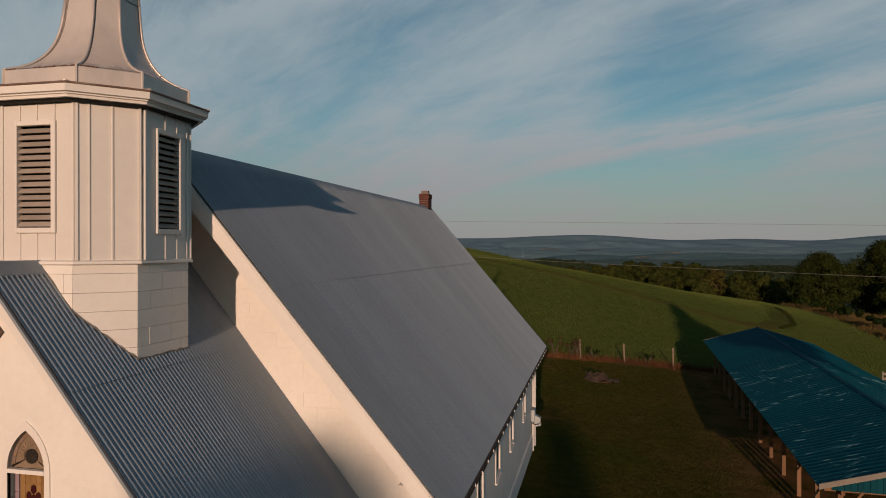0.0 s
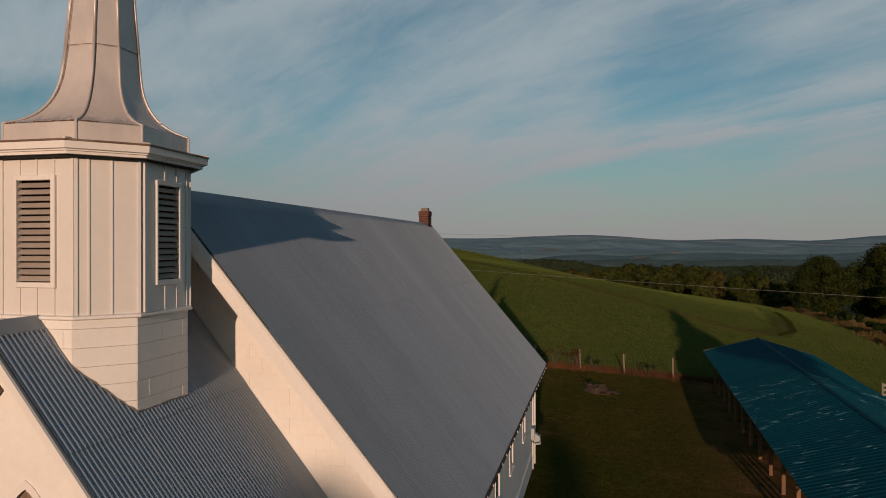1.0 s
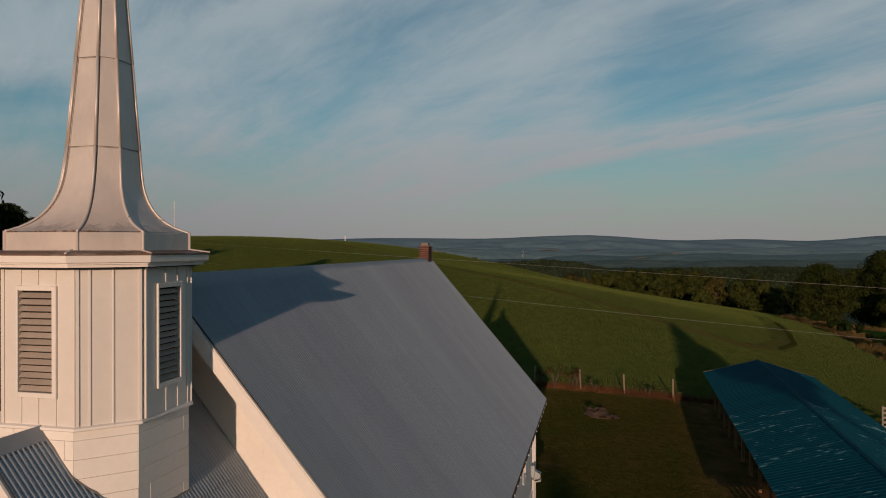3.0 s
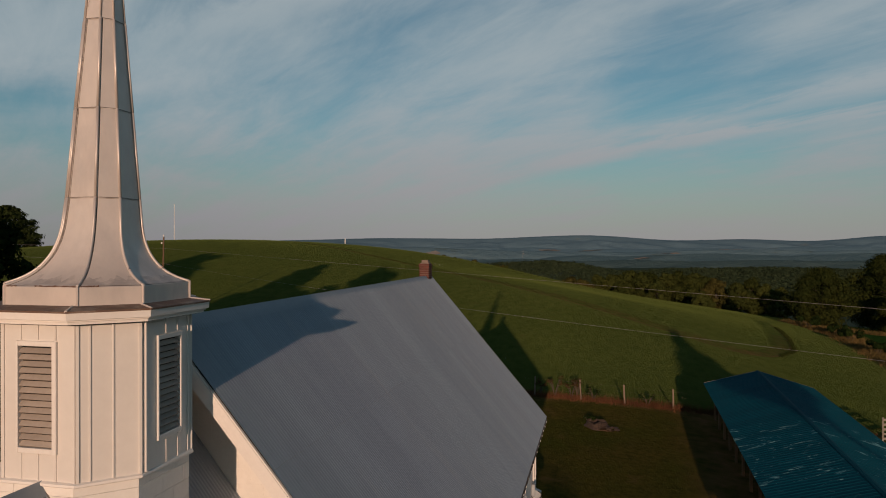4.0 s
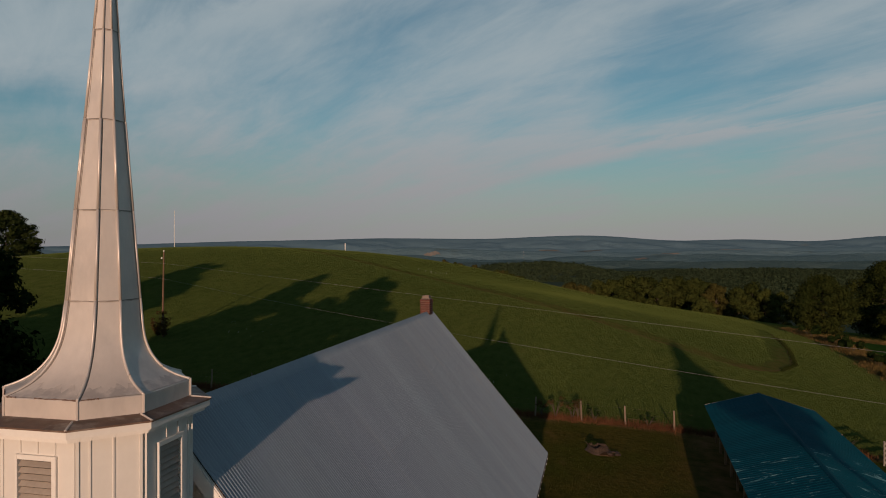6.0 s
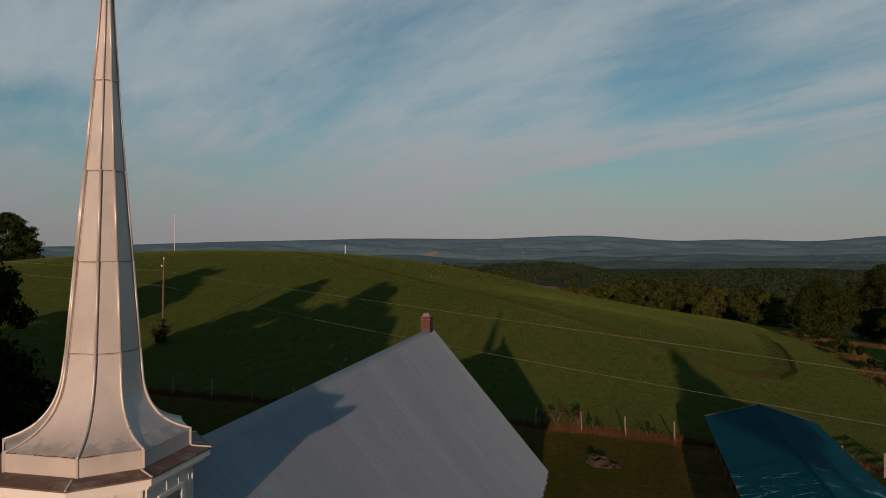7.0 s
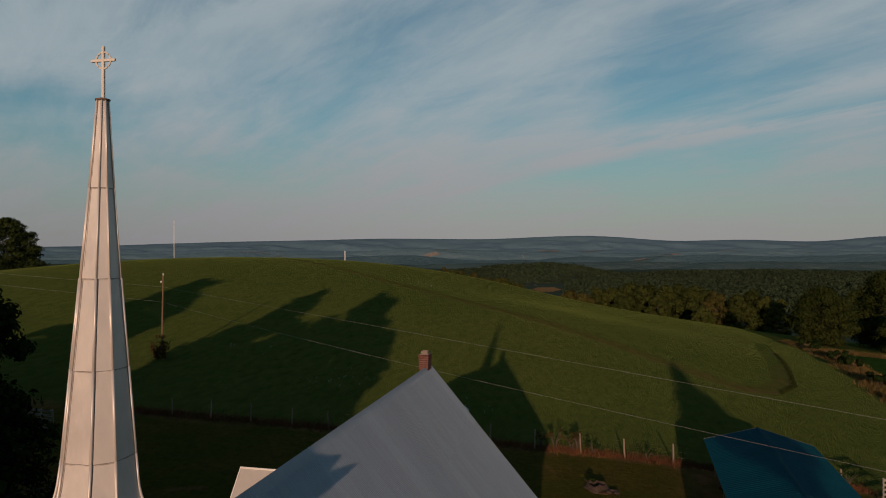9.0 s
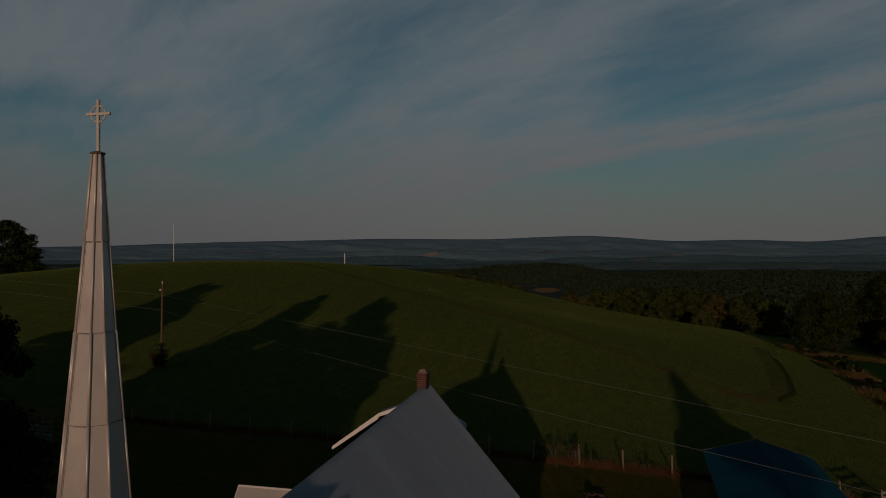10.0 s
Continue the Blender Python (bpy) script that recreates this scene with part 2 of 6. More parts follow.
M_TEAL_WORN = material("worn_teal_metal", (0.00092, 0.06256, 0.08648), (0.00092, 0.04784, 0.06992), 0.8, spec=0.06, big=0.4, fine=6, stretch=(0.7, 1.7, 0.7), vary=0.05, dirt=(0.1564, 0.322, 0.3312), dirt_at=(0.58, 0.66), dirt_scale=1.35, dirt_warp=1.6, dirt_mix=0.85)
M_WIRE = material("wire", (0.32, 0.30, 0.28), (0.22, 0.21, 0.20), 0.5, metal=0.3)
M_BOX = material("grey_meter_box", (0.32, 0.35, 0.37), (0.27, 0.30, 0.32), 0.45, metal=0.4, big=3, fine=12)
M_BARK = material("bark", (0.085, 0.065, 0.048), (0.05, 0.038, 0.028), 0.95, big=2, fine=18, stretch=(3, 3, 0.7), bump=0.02, bump_scale=15)
M_DIRT = material("dry_dirt", (0.066, 0.038, 0.021), (0.035, 0.024, 0.013), 0.95, spec=0.1, big=3, fine=16, bump=0.02, bump_scale=9)
M_STUMP = material("stump_wood", (0.055, 0.034, 0.023), (0.022, 0.014, 0.010), 0.95, big=4, fine=20, bump=0.02, bump_scale=12)
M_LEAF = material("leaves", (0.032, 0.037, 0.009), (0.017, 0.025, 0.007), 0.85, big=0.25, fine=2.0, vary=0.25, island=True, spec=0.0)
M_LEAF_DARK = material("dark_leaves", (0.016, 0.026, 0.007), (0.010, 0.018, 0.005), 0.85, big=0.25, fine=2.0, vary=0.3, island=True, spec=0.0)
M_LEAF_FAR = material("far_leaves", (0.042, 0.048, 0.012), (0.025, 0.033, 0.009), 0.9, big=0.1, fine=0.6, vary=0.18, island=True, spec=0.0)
M_LEAF_DRY = material("dry_leaves", (0.0667, 0.0414, 0.0161), (0.046, 0.03105, 0.01265), 0.9, big=0.25, fine=2.0, vary=0.25, island=True, spec=0.0)
M_LEAF_BROWN = material("brownish_leaves", (0.056, 0.050, 0.015), (0.036, 0.034, 0.010), 0.9, big=0.25, fine=2.0, vary=0.2, island=True, spec=0.0)
M_NEEDLE = material("conifer_needles", (0.0276, 0.0368, 0.01035), (0.0161, 0.02415, 0.00805), 0.9, big=0.2, fine=2.0, vary=0.3, island=True, spec=0.0)
M_GRASS = material("field_grass", (0.078, 0.100, 0.026), (0.060, 0.082, 0.021), 0.9, big=0.08, fine=0.6, vary=0.02, spec=0.0, island=True)
M_DRYGRASS = material("dry_grass", (0.138, 0.062, 0.030), (0.088, 0.043, 0.022), 0.9, spec=0.0, big=0.2, fine=1.0, vary=0.3, island=True)
M_BANK = material("bank_weeds", (0.150, 0.098, 0.038), (0.075, 0.058, 0.020), 0.9, spec=0.0, big=0.35, fine=1.0, vary=0.25, island=True)
M_FOREST = material("far_forest", (0.036, 0.050, 0.026), (0.022, 0.034, 0.019), 1.0, spec=0.0, big=0.02, fine=0.15, vary=0.22, island=True)
# aerial haze is put into the base colours of the far ridges
M_RIDGE_W = material("hazy_wooded_slope", (0.061, 0.083, 0.0586), (0.0415, 0.061, 0.0488), 1.0, spec=0.0, big=0.01, fine=0.09, bump=5, bump_scale=0.06)
M_RIDGE_A2 = material("hazy_low_ridge", (0.102, 0.146, 0.137), (0.0732, 0.112, 0.11), 1.0, spec=0.0, big=0.012, fine=0.08, bump=6, bump_scale=0.06)
M_RIDGE_A = material("hazy_wooded_ridge", (0.132, 0.193, 0.198), (0.1, 0.156, 0.166), 1.0, spec=0.0, big=0.008, fine=0.06, bump=6, bump_scale=0.05, dirt=(0.085, 0.10, 0.065), dirt_at=(0.60, 0.72), dirt_scale=0.006)
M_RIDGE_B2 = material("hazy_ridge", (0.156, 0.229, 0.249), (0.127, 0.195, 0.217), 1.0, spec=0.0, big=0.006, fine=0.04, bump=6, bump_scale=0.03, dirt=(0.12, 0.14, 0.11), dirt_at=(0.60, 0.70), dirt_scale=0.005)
M_RIDGE_B = material("hazy_distant_ridge", (0.166, 0.244, 0.273), (0.134, 0.21, 0.242), 1.0, spec=0.0, big=0.005, fine=0.03, bump=6, bump_scale=0.02, dirt=(0.15, 0.17, 0.15), dirt_at=(0.60, 0.70), dirt_scale=0.004)
M_RIDGE_C = material("hazy_farthest_ridge", (0.121, 0.19, 0.229), (0.104, 0.168, 0.207), 1.0, spec=0.0, big=0.004, fine=0.02, bump=4, bump_scale=0.02, dirt=(0.14, 0.17, 0.17), dirt_at=(0.62, 0.70), dirt_scale=0.003)
M_STUBBLE = material("cut_stubble", (0.34, 0.19, 0.08), (0.25, 0.145, 0.06), 1.0, spec=0.0, big=0.02, fine=0.1)
M_CLEARING = material("far_hay_field", (0.25, 0.215, 0.185), (0.20, 0.175, 0.15), 1.0, spec=0.0, big=0.01, fine=0.05)

M_FLOWER = material("white_petals", (0.42, 0.42, 0.38), (0.32, 0.33, 0.28), 0.9, spec=0.0)


def ground_material():
    """Grass field, mown lawn, bare track and dry strip, told apart by a point attribute on the ground sheet."""
    m = bpy.data.materials.new("ground")
    m.use_nodes = True
    n, l = m.node_tree.nodes, m.node_tree.links
    bsdf = n["Principled BSDF"]
    coord = n.new("ShaderNodeTexCoord")

    def tex(scale, detail=6.0, rough=0.6, stretch=None):
        t = n.new("ShaderNodeTexNoise")
        t.inputs["Scale"].default_value, t.inputs["Detail"].default_value, t.inputs["Roughness"].default_value = scale, detail, rough
        src = coord.outputs["Object"]
        if stretch:
            mp = n.new("ShaderNodeMapping")
            mp.inputs["Scale"].default_value = stretch
            l.new(src, mp.inputs[0])
            src = mp.outputs[0]
        l.new(src, t.inputs["Vector"])
        return t.outputs["Fac"]

    def rng(v, lo, hi):
        t = n.new("ShaderNodeMapRange")
        t.inputs["From Min"].default_value, t.inputs["From Max"].default_value = lo, hi
        l.new(v, t.inputs["Value"])
        return t.outputs[0]

    def mixed(f, x, y):
        t = n.new("ShaderNodeMix")
        t.data_type = "RGBA"
        for i, v in ((0, f), (6, x), (7, y)):
            if isinstance(v, tuple):
                t.inputs[i].default_value = (*v, 1)
            else:
                l.new(v, t.inputs[i])
        return t.outputs[2]

    def times(x, y):
        t = n.new("ShaderNodeMath")
        t.operation = "MULTIPLY"
        l.new(x, t.inputs[0]), l.new(y, t.inputs[1])
        return t.outputs[0]

    zone = n.new("ShaderNodeAttribute")
    zone.attribute_name = "zone"
    sep = n.new("ShaderNodeSeparateColor")
    l.new(zone.outputs["Color"], sep.inputs[0])
    field = mixed(rng(tex(0.05, 5), 0.35, 0.65), (0.072, 0.092, 0.021), (0.096, 0.108, 0.027))
    field = mixed(rng(tex(1.6, 8, 0.7, (1, 0.45, 1)), 0.40, 0.68), field, (0.048, 0.066, 0.014))
    field = mixed(rng(tex(0.35, 6), 0.58, 0.78), field, (0.092, 0.092, 0.026))
    lawn = mixed(rng(tex(0.25, 6), 0.38, 0.62), (0.05376, 0.05712, 0.01092), (0.084, 0.06048, 0.01512))
    lawn = mixed(rng(tex(3.0, 8, 0.7), 0.42, 0.70), lawn, (0.0336, 0.03612, 0.00756))
    lawn = mixed(rng(tex(0.5, 7), 0.62, 0.74), lawn, (0.126, 0.07392, 0.03024))
    bare = mixed(rng(tex(1.2, 8), 0.35, 0.65), (0.200, 0.098, 0.048), (0.120, 0.072, 0.030))
    # wooded valley floor, its colour lightened to paint in haze
    forest = mixed(rng(tex(0.03, 8), 0.4, 0.6), (0.060, 0.080, 0.056), (0.046, 0.064, 0.048))
    colour = mixed(sep.outputs[0], field, lawn)
    colour = mixed(times(sep.outputs[1], rng(tex(0.9, 6), 0.30, 0.62)), colour, bare)
    rows = mixed(rng(tex(1.4, 7, 0.65), 0.4, 0.66), (0.034, 0.072, 0.014), (0.018, 0.040, 0.008))
    colour = mixed(zone.outputs["Alpha"], colour, rows)
    colour = mixed(sep.outputs[2], colour, forest)
    l.new(colour, bsdf.inputs["Base Color"])
    bsdf.inputs["Roughness"].default_value, bsdf.inputs["Specular IOR Level"].default_value = 1.0, 0.0
    bp = n.new("ShaderNodeBump")
    bp.inputs["Strength"].default_value, bp.inputs["Distance"].default_value = 0.8, 0.10
    l.new(tex(2.2, 9, 0.72), bp.inputs["Height"])
    l.new(bp.outputs[0], bsdf.inputs["Normal"])
    return m


M_LAWN = material("lawn_blades", (0.08064, 0.0672, 0.01428), (0.05544, 0.0504, 0.01092), 0.9, big=0.3, fine=1.5, vary=0.10, island=True, spec=0.0)
M_GROUND = ground_material()


# ---------------------------------------------------------------- helpers for building
def part(name, bm, mat, parent=None, label=""):
    """Links a bmesh as one mesh object, under a thing or a part; the mesh is in world coordinates (or in the thing's own, if that is at the origin)."""
    me = bpy.data.meshes.new(name)
    bm.normal_update()
    bm.to_mesh(me)
    bm.free()
    me.materials.append(mat)
    ob = new(name, me)
    hang(ob, parent)
    return tagged(ob, label)


def hang(ob, parent):
    if parent is not None:
        ob.parent = parent
        if parent.parent is None:
            ob.matrix_parent_inverse = parent.matrix_basis.inverted()


def from_arrays(name, verts, faces, mat, parent=None, label="", smooth=False):
    me = bpy.data.meshes.new(name)
    verts, faces = np.asarray(verts, np.float32), np.asarray(faces, np.int32)
    sides = faces.shape[1]
    me.vertices.add(len(verts))
    me.vertices.foreach_set("co", verts.ravel())
    me.loops.add(faces.size)
    me.loops.foreach_set("vertex_index", faces.ravel())
    me.polygons.add(len(faces))
    me.polygons.foreach_set("loop_start", np.arange(0, faces.size, sides, dtype=np.int32))
    me.polygons.foreach_set("loop_total", np.full(len(faces), sides, np.int32))
    me.polygons.foreach_set("use_smooth", np.zeros(len(faces), bool))
    me.update(calc_edges=True)
    me.materials.append(mat)
    if smooth:
        me.polygons.foreach_set("use_smooth", [True] * len(me.polygons))
    me.update()
    ob = new(name, me)
    hang(ob, parent)
    return tagged(ob, label)


def thing(name, x, y, z, label, category, group="", kind=""):
    ob = new(name)
    ob.empty_display_size = 0.2
    ob.location = (x, y, z)
    return tagged(ob, label, category, group, kind)


def box(bm, x0, x1, y0, y1, z0, z1, bevel=0.0, m=None):
    """A box, with chamfered edges if bevel is given, moved by m."""
    made = bmesh.ops.create_cube(bm, size=1.0)["verts"]
    for v in made:
        v.co = Vector(((x0 + x1) / 2 + v.co.x * (x1 - x0), (y0 + y1) / 2 + v.co.y * (y1 - y0), (z0 + z1) / 2 + v.co.z * (z1 - z0)))
    if bevel:
        edges = list({e for v in made for e in v.link_edges})
        made = bmesh.ops.bevel(bm, geom=edges, offset=bevel, segments=1, affect="EDGES")["verts"]
    if m is not None:
        bmesh.ops.transform(bm, matrix=m, verts=list({v for v in made}))
    return made


def slab(bm, outline, direction):
    """A prism: a flat outline of 3D points, pushed along direction."""
    d = Vector(direction)
    a = [bm.verts.new(Vector(p)) for p in outline]
    b = [bm.verts.new(Vector(p) + d) for p in outline]
    k = len(a)
    bm.faces.new(a[::-1])
    bm.faces.new(b)
    for i in range(k):
        bm.faces.new((a[i], a[(i + 1) % k], b[(i + 1) % k], b[i]))
    bmesh.ops.recalc_face_normals(bm, faces=bm.faces[:])


def tube(bm, points, radii, sides=8):
    """A round bar along points, with its radius at each."""
    rings = []
    for i, p in enumerate(points):
        p = Vector(p)
        a, b = Vector(points[max(i - 1, 0)]), Vector(points[min(i + 1, len(points) - 1)])
        t = (b - a).normalized()
        u = t.orthogonal().normalized()
        w = t.cross(u)
        rings.append([bm.verts.new(p + radii[i] * (u * math.cos(2 * math.pi * k / sides) + w * math.sin(2 * math.pi * k / sides))) for k in range(sides)])
    for r, s in zip(rings, rings[1:]):
        for k in range(sides):
            bm.faces.new((r[k], r[(k + 1) % sides], s[(k + 1) % sides], s[k]))
    bm.faces.new(rings[0][::-1])
    bm.faces.new(rings[-1])
    bmesh.ops.recalc_face_normals(bm, faces=bm.faces[:])


def octagon(cx, cy, half, face, z):
    """Corners of a square with cut corners: half across, face = half the length of its main sides; from the front's left corner, anticlockwise."""
    h, f = half, face
    return [Vector((cx + x, cy + y, z)) for x, y in ((-f, -h), (f, -h), (h, -f), (h, f), (f, h), (-f, h), (-h, f), (-h, -f))]


def loft(bm, rings, cap=True):
    rows = [[bm.verts.new(p) for p in r] for r in rings]
    k = len(rows[0])
    for a, b in zip(rows, rows[1:]):
        for i in range(k):
            bm.faces.new((a[i], a[(i + 1) % k], b[(i + 1) % k], b[i]))
    if cap:
        bm.faces.new(rows[0][::-1])
        bm.faces.new(rows[-1])
    bmesh.ops.recalc_face_normals(bm, faces=bm.faces[:])


# ---------------------------------------------------------------- the land
BUMPS = [(-60, 105, 32, 5.60), (-32, 82, 22, 2.67), (8, 58, 20, 0.14), (-70, 60, 30, 3.39), (22, 108, 28, 2.25), (-28, 135, 28, 4.70),
         (-115, 140, 40, 5.32), (0, 22, 20, 0.83), (-20, 45, 18, 0.34), (50, 150, 40, -0.71), (-60, 185, 45, 7.43), (5, 190, 40, 2.00),
         (-95, 85, 35, 1.93), (-3, 75, 18, 3.20), (-135, 125, 22, -1.82)]


SHOULDER = -0.6


def height(x, y):
    """The ground's height: a tilted plain with broad swells near the church, falling to the valley further off."""
    x, y = np.asarray(x, float), np.asarray(y, float)
    z = -0.587 - 1.422 * x / 50 - 1.897 * y / 50
    for a, b, s, h in BUMPS:
        z = z + h * np.exp(-((x - a) ** 2 + (y - b) ** 2) / (2 * s * s))
    # the hill's back falls away beyond its brow
    ahead = -0.2222 * x + 0.975 * y
    over = np.clip(ahead - 131, 0, None)
    z = z + SHOULDER * np.exp(-((ahead - 128) / 16) ** 2) * np.exp(-((x + 4) / 17) ** 2) - 7.0 * (1 - np.exp(-(over / 22) ** 2))
    far = np.clip((np.hypot(x + 20, y - 60) - 170) / 260, 0, 1)
    far = far * far * (3 - 2 * far)
    return z * (1 - far) + far * (-30.0)


def ground_z(x, y):
    return float(height(x, y))


def axis_steps(lo, hi, fine_lo, fine_hi, step, limit):
    fine_part = np.arange(fine_lo, fine_hi + step / 2, step)
    mid_lo, mid_hi = np.arange(lo, fine_lo, 4.0), np.arange(fine_hi + 4.0, hi, 4.0)
    out = np.geomspace(1, limit, 26)
    return np.concatenate([lo - out[::-1] * 6, mid_lo, fine_part, mid_hi, hi + out * 6])


def near_line(x, y, points):
    """Distance from each (x, y) to a broken line."""
    best = np.full(x.shape, 1e9)
    for (ax, ay), (bx, by) in zip(points, points[1:]):
        dx, dy = bx - ax, by - ay
        t = np.clip(((x - ax) * dx + (y - ay) * dy) / (dx * dx + dy * dy), 0, 1)
        best = np.minimum(best, np.hypot(x - ax - t * dx, y - ay - t * dy))
    return best


def fence_y(x):
    return 40.55 + 0.09 * np.minimum(x, 4.0)


FLOWERS = [(-20.3, 47.3, 9), (-18.5, 49.4, 26), (-23.7, 96.5, 22), (-8.6, 45.9, 16), (-30.0, 52.0, 10)]  # place and number
TRACK = [(-62, 118), (-44, 104), (-30, 93), (-14, 80), (0, 70), (8, 64.2), (11.6, 61.6), (13.6, 62.2), (15.8, 66.5), (17.6, 76), (19.2, 88), (21, 100)]


def build_ground():
    xs, ys = axis_steps(-190, 130, -62, 40, 0.9, 790), axis_steps(-60, 330, 10, 132, 0.9, 760)
    gx, gy = np.meshgrid(xs, ys, indexing="ij")
    gz = height(gx, gy)
    nx, ny = gx.shape
    verts = np.stack([gx, gy, gz], -1).reshape(-1, 3)
    i, j = np.meshgrid(np.arange(nx - 1), np.arange(ny - 1), indexing="ij")
    a = (i * ny + j).ravel()
    faces = np.stack([a, a + ny, a + ny + 1, a + 1], -1)
    me = bpy.data.meshes.new("ground")
    me.from_pydata(verts.tolist(), [], faces.tolist())
    me.polygons.foreach_set("use_smooth", [True] * len(me.polygons))
    fy = fence_y(gx)
    lawn = np.clip((fy - gy) / 0.5 + 0.5, 0, 1) * (gx < 18) * (gx > -70)
    track = np.clip(1.35 - near_line(gx, gy, TRACK[:7]) / 1.2, 0, 1) * 0.42 + np.clip(1.35 - near_line(gx, gy, TRACK[6:10]) / 0.8, 0, 1) * 0.42
    strip = np.clip(1.3 - np.abs(gy - fy) / 0.7, 0, 1) * (gx < 16)
    shed = np.clip(1.2 - np.abs(gx - 7.2 - 0.046 * (gy - 28)) / 3.4, 0, 1) * (gy < 41) * (gy > 14)
    bank = 0.6 * np.clip(1.4 - near_line(gx, gy, HEDGE_BANK) / 2.2, 0, 1)
    away = np.hypot(gx + 20, gy - 60)
    forest = np.clip((away - 190) / 40, 0, 1)
    hedge_x = np.interp(gy, [48, 58, 70, 82, 95, 111], [26, 25.5, 26, 27.5, 28.5, 27.5])
    crop = np.clip((gx - hedge_x - 1.6) / 0.8, 0, 1) * np.clip((104.5 - gy + 0.25 * (gx - 33)) / 1.5, 0, 1) * (gx < 120) * (gy > 30)
    zone = np.stack([lawn, np.clip(track + strip + 2 * shed + bank, 0, 1), forest, crop], -1).reshape(-1, 4)
    me.color_attributes.new("zone", "FLOAT_COLOR", "POINT").data.foreach_set("color", zone.ravel())
    me.materials.append(M_GROUND)
    return tagged(new("ground", me), "rolling green hay field and mown grass yard", "ground", kind="structure")


M_RUT = material("worn_track", (0.132, 0.086, 0.035), (0.092, 0.072, 0.027), 1.0, spec=0.0, big=0.5, fine=2.5)


def build_track(points, offset, width, seed):
    """A wheel rut draped over the field along a smoothed line."""
    rng = np.random.default_rng(seed)
    pts = np.array(points, float)
    for _ in range(4):
        cut = np.empty((2 * len(pts) - 2, 2))
        cut[0::2], cut[1::2] = pts[:-1] * 0.75 + pts[1:] * 0.25, pts[:-1] * 0.25 + pts[1:] * 0.75
        pts = cut
    step = np.concatenate([[0], np.cumsum(np.hypot(*np.diff(pts, axis=0).T))])
    at = np.arange(0, step[-1], 0.6)
    pts = np.stack([np.interp(at, step, pts[:, 0]), np.interp(at, step, pts[:, 1])], -1)
    d = np.gradient(pts, axis=0)
    side = np.stack([d[:, 1], -d[:, 0]], -1) / np.hypot(d[:, 0], d[:, 1])[:, None]
    wob = rng.normal(0, 0.05, len(pts))
    half = width / 2 * rng.uniform(0.55, 1.3, len(pts))
    rows = [pts + side * (offset + wob + f * half)[:, None] for f in (-1, 0, 1)]
    verts = np.concatenate([np.stack([r[:, 0], r[:, 1], height(r[:, 0], r[:, 1]) + up], -1) for r, up in zip(rows, (0.012, 0.035, 0.012))])
    n = len(pts)
    a = np.arange(n - 1)
    faces = np.concatenate([np.stack([a + k * n, a + 1 + k * n, a + 1 + (k + 1) * n, a + (k + 1) * n], -1) for k in (0, 1)])
    return tagged(from_arrays("track", verts, faces, M_RUT, smooth=True), "worn brown wheel track through the hay grass", "track", kind="structure")


HEDGE_BANK = [(27.5, 111), (28.5, 95), (27.5, 82), (26, 70), (25.5, 58), (26, 48)]
build_ground()
build_track(TRACK, 0.85, 0.26, 51)

RIGHT, AHEAD = Vector((math.cos(radians(YAW)), math.sin(radians(YAW)), 0)), Vector((-math.sin(radians(YAW)), math.cos(radians(YAW)), 0))


def bearing(side, depth):
    """A place given by its depth along the main view and its sideways share of that depth."""
    return RIGHT * side * depth + AHEAD * depth


def ridge_surface(side, q, base, crest, seed, rough):
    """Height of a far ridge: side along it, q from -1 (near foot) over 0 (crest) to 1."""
    top = crest(side) - base
    wob = noise.fractal(Vector((side * 9 + seed, q * 3, seed)), 0.8, 2.1, 5)
    fine = noise.fractal(Vector((side * 160, q * 14, seed)), 0.6, 2.1, 4)
    spur = noise.fractal(Vector((side * 17 + seed + q * 2.5, q * 3.2, seed * 2)), 0.8, 2.2, 4)
    rise = (1 + q) ** 0.85 if q < 0 else 1 - 0.2 * q
    return base + top * rise * (1 + 0.34 * spur * min(1, max(0.0, -2.2 * q - 0.15))) + wob * rough * 0.6 * (1 - abs(q)) + fine * rough * 0.24


def ridge_layer(name, depth, span, base, crest, mat, seed, rough, label, fields=(), steps=420):
    """A long wooded ridge far away: crest(side) gives its height; it slopes down on both sides of its crest line. fields: pale clearings (side, q, half width, half depth)."""
    rows, verts, faces = 23, [], []
    for i in range(steps + 1):
        side = -0.9 + 1.8 * i / steps
        for k in range(rows):
            q = k / (rows - 1) * 1.6 - 1
            p = bearing(side, depth + q * span)
            verts.append((p.x, p.y, ridge_surface(side, q, base, crest, seed, rough)))
    for i in range(steps):
        for k in range(rows - 1):
            a = i * rows + k
            faces.append((a, a + 1, a + rows + 1, a + rows))
    hills = tagged(from_arrays(name, verts, faces, mat, smooth=True), label, "hills", kind="structure")
    for n, (side, q, hw, hd) in enumerate(fields):
        rng = np.random.default_rng(seed * 7 + n)
        verts, faces, cols = [], [], 14
        for i in range(cols + 1):
            f = i / cols * 2 - 1
            cut = math.sqrt(max(1 - f * f, 0.02)) * rng.uniform(0.7, 1.1)
            for g in (-1, -0.4, 0.3, 1):
                qq = q + hd * (g * cut + 0.25 * math.sin(3 * f))
                p = bearing(side + hw * f, depth + qq * span)
                verts.append((p.x, p.y, ridge_surface(side + hw * f, qq, base, crest, seed, rough) + rough * 0.35))
        for i in range(cols):
            for k in range(3):
                a = i * 4 + k
                faces.append((a, a + 1, a + 5, a + 4))
        tagged(from_arrays("clearing", verts, faces, M_CLEARING, smooth=True), "pale hay field on the far hillside", "field", kind="structure")
    return hills


def bell(x, centre, width):
    return math.exp(-((x - centre) / width) ** 2)


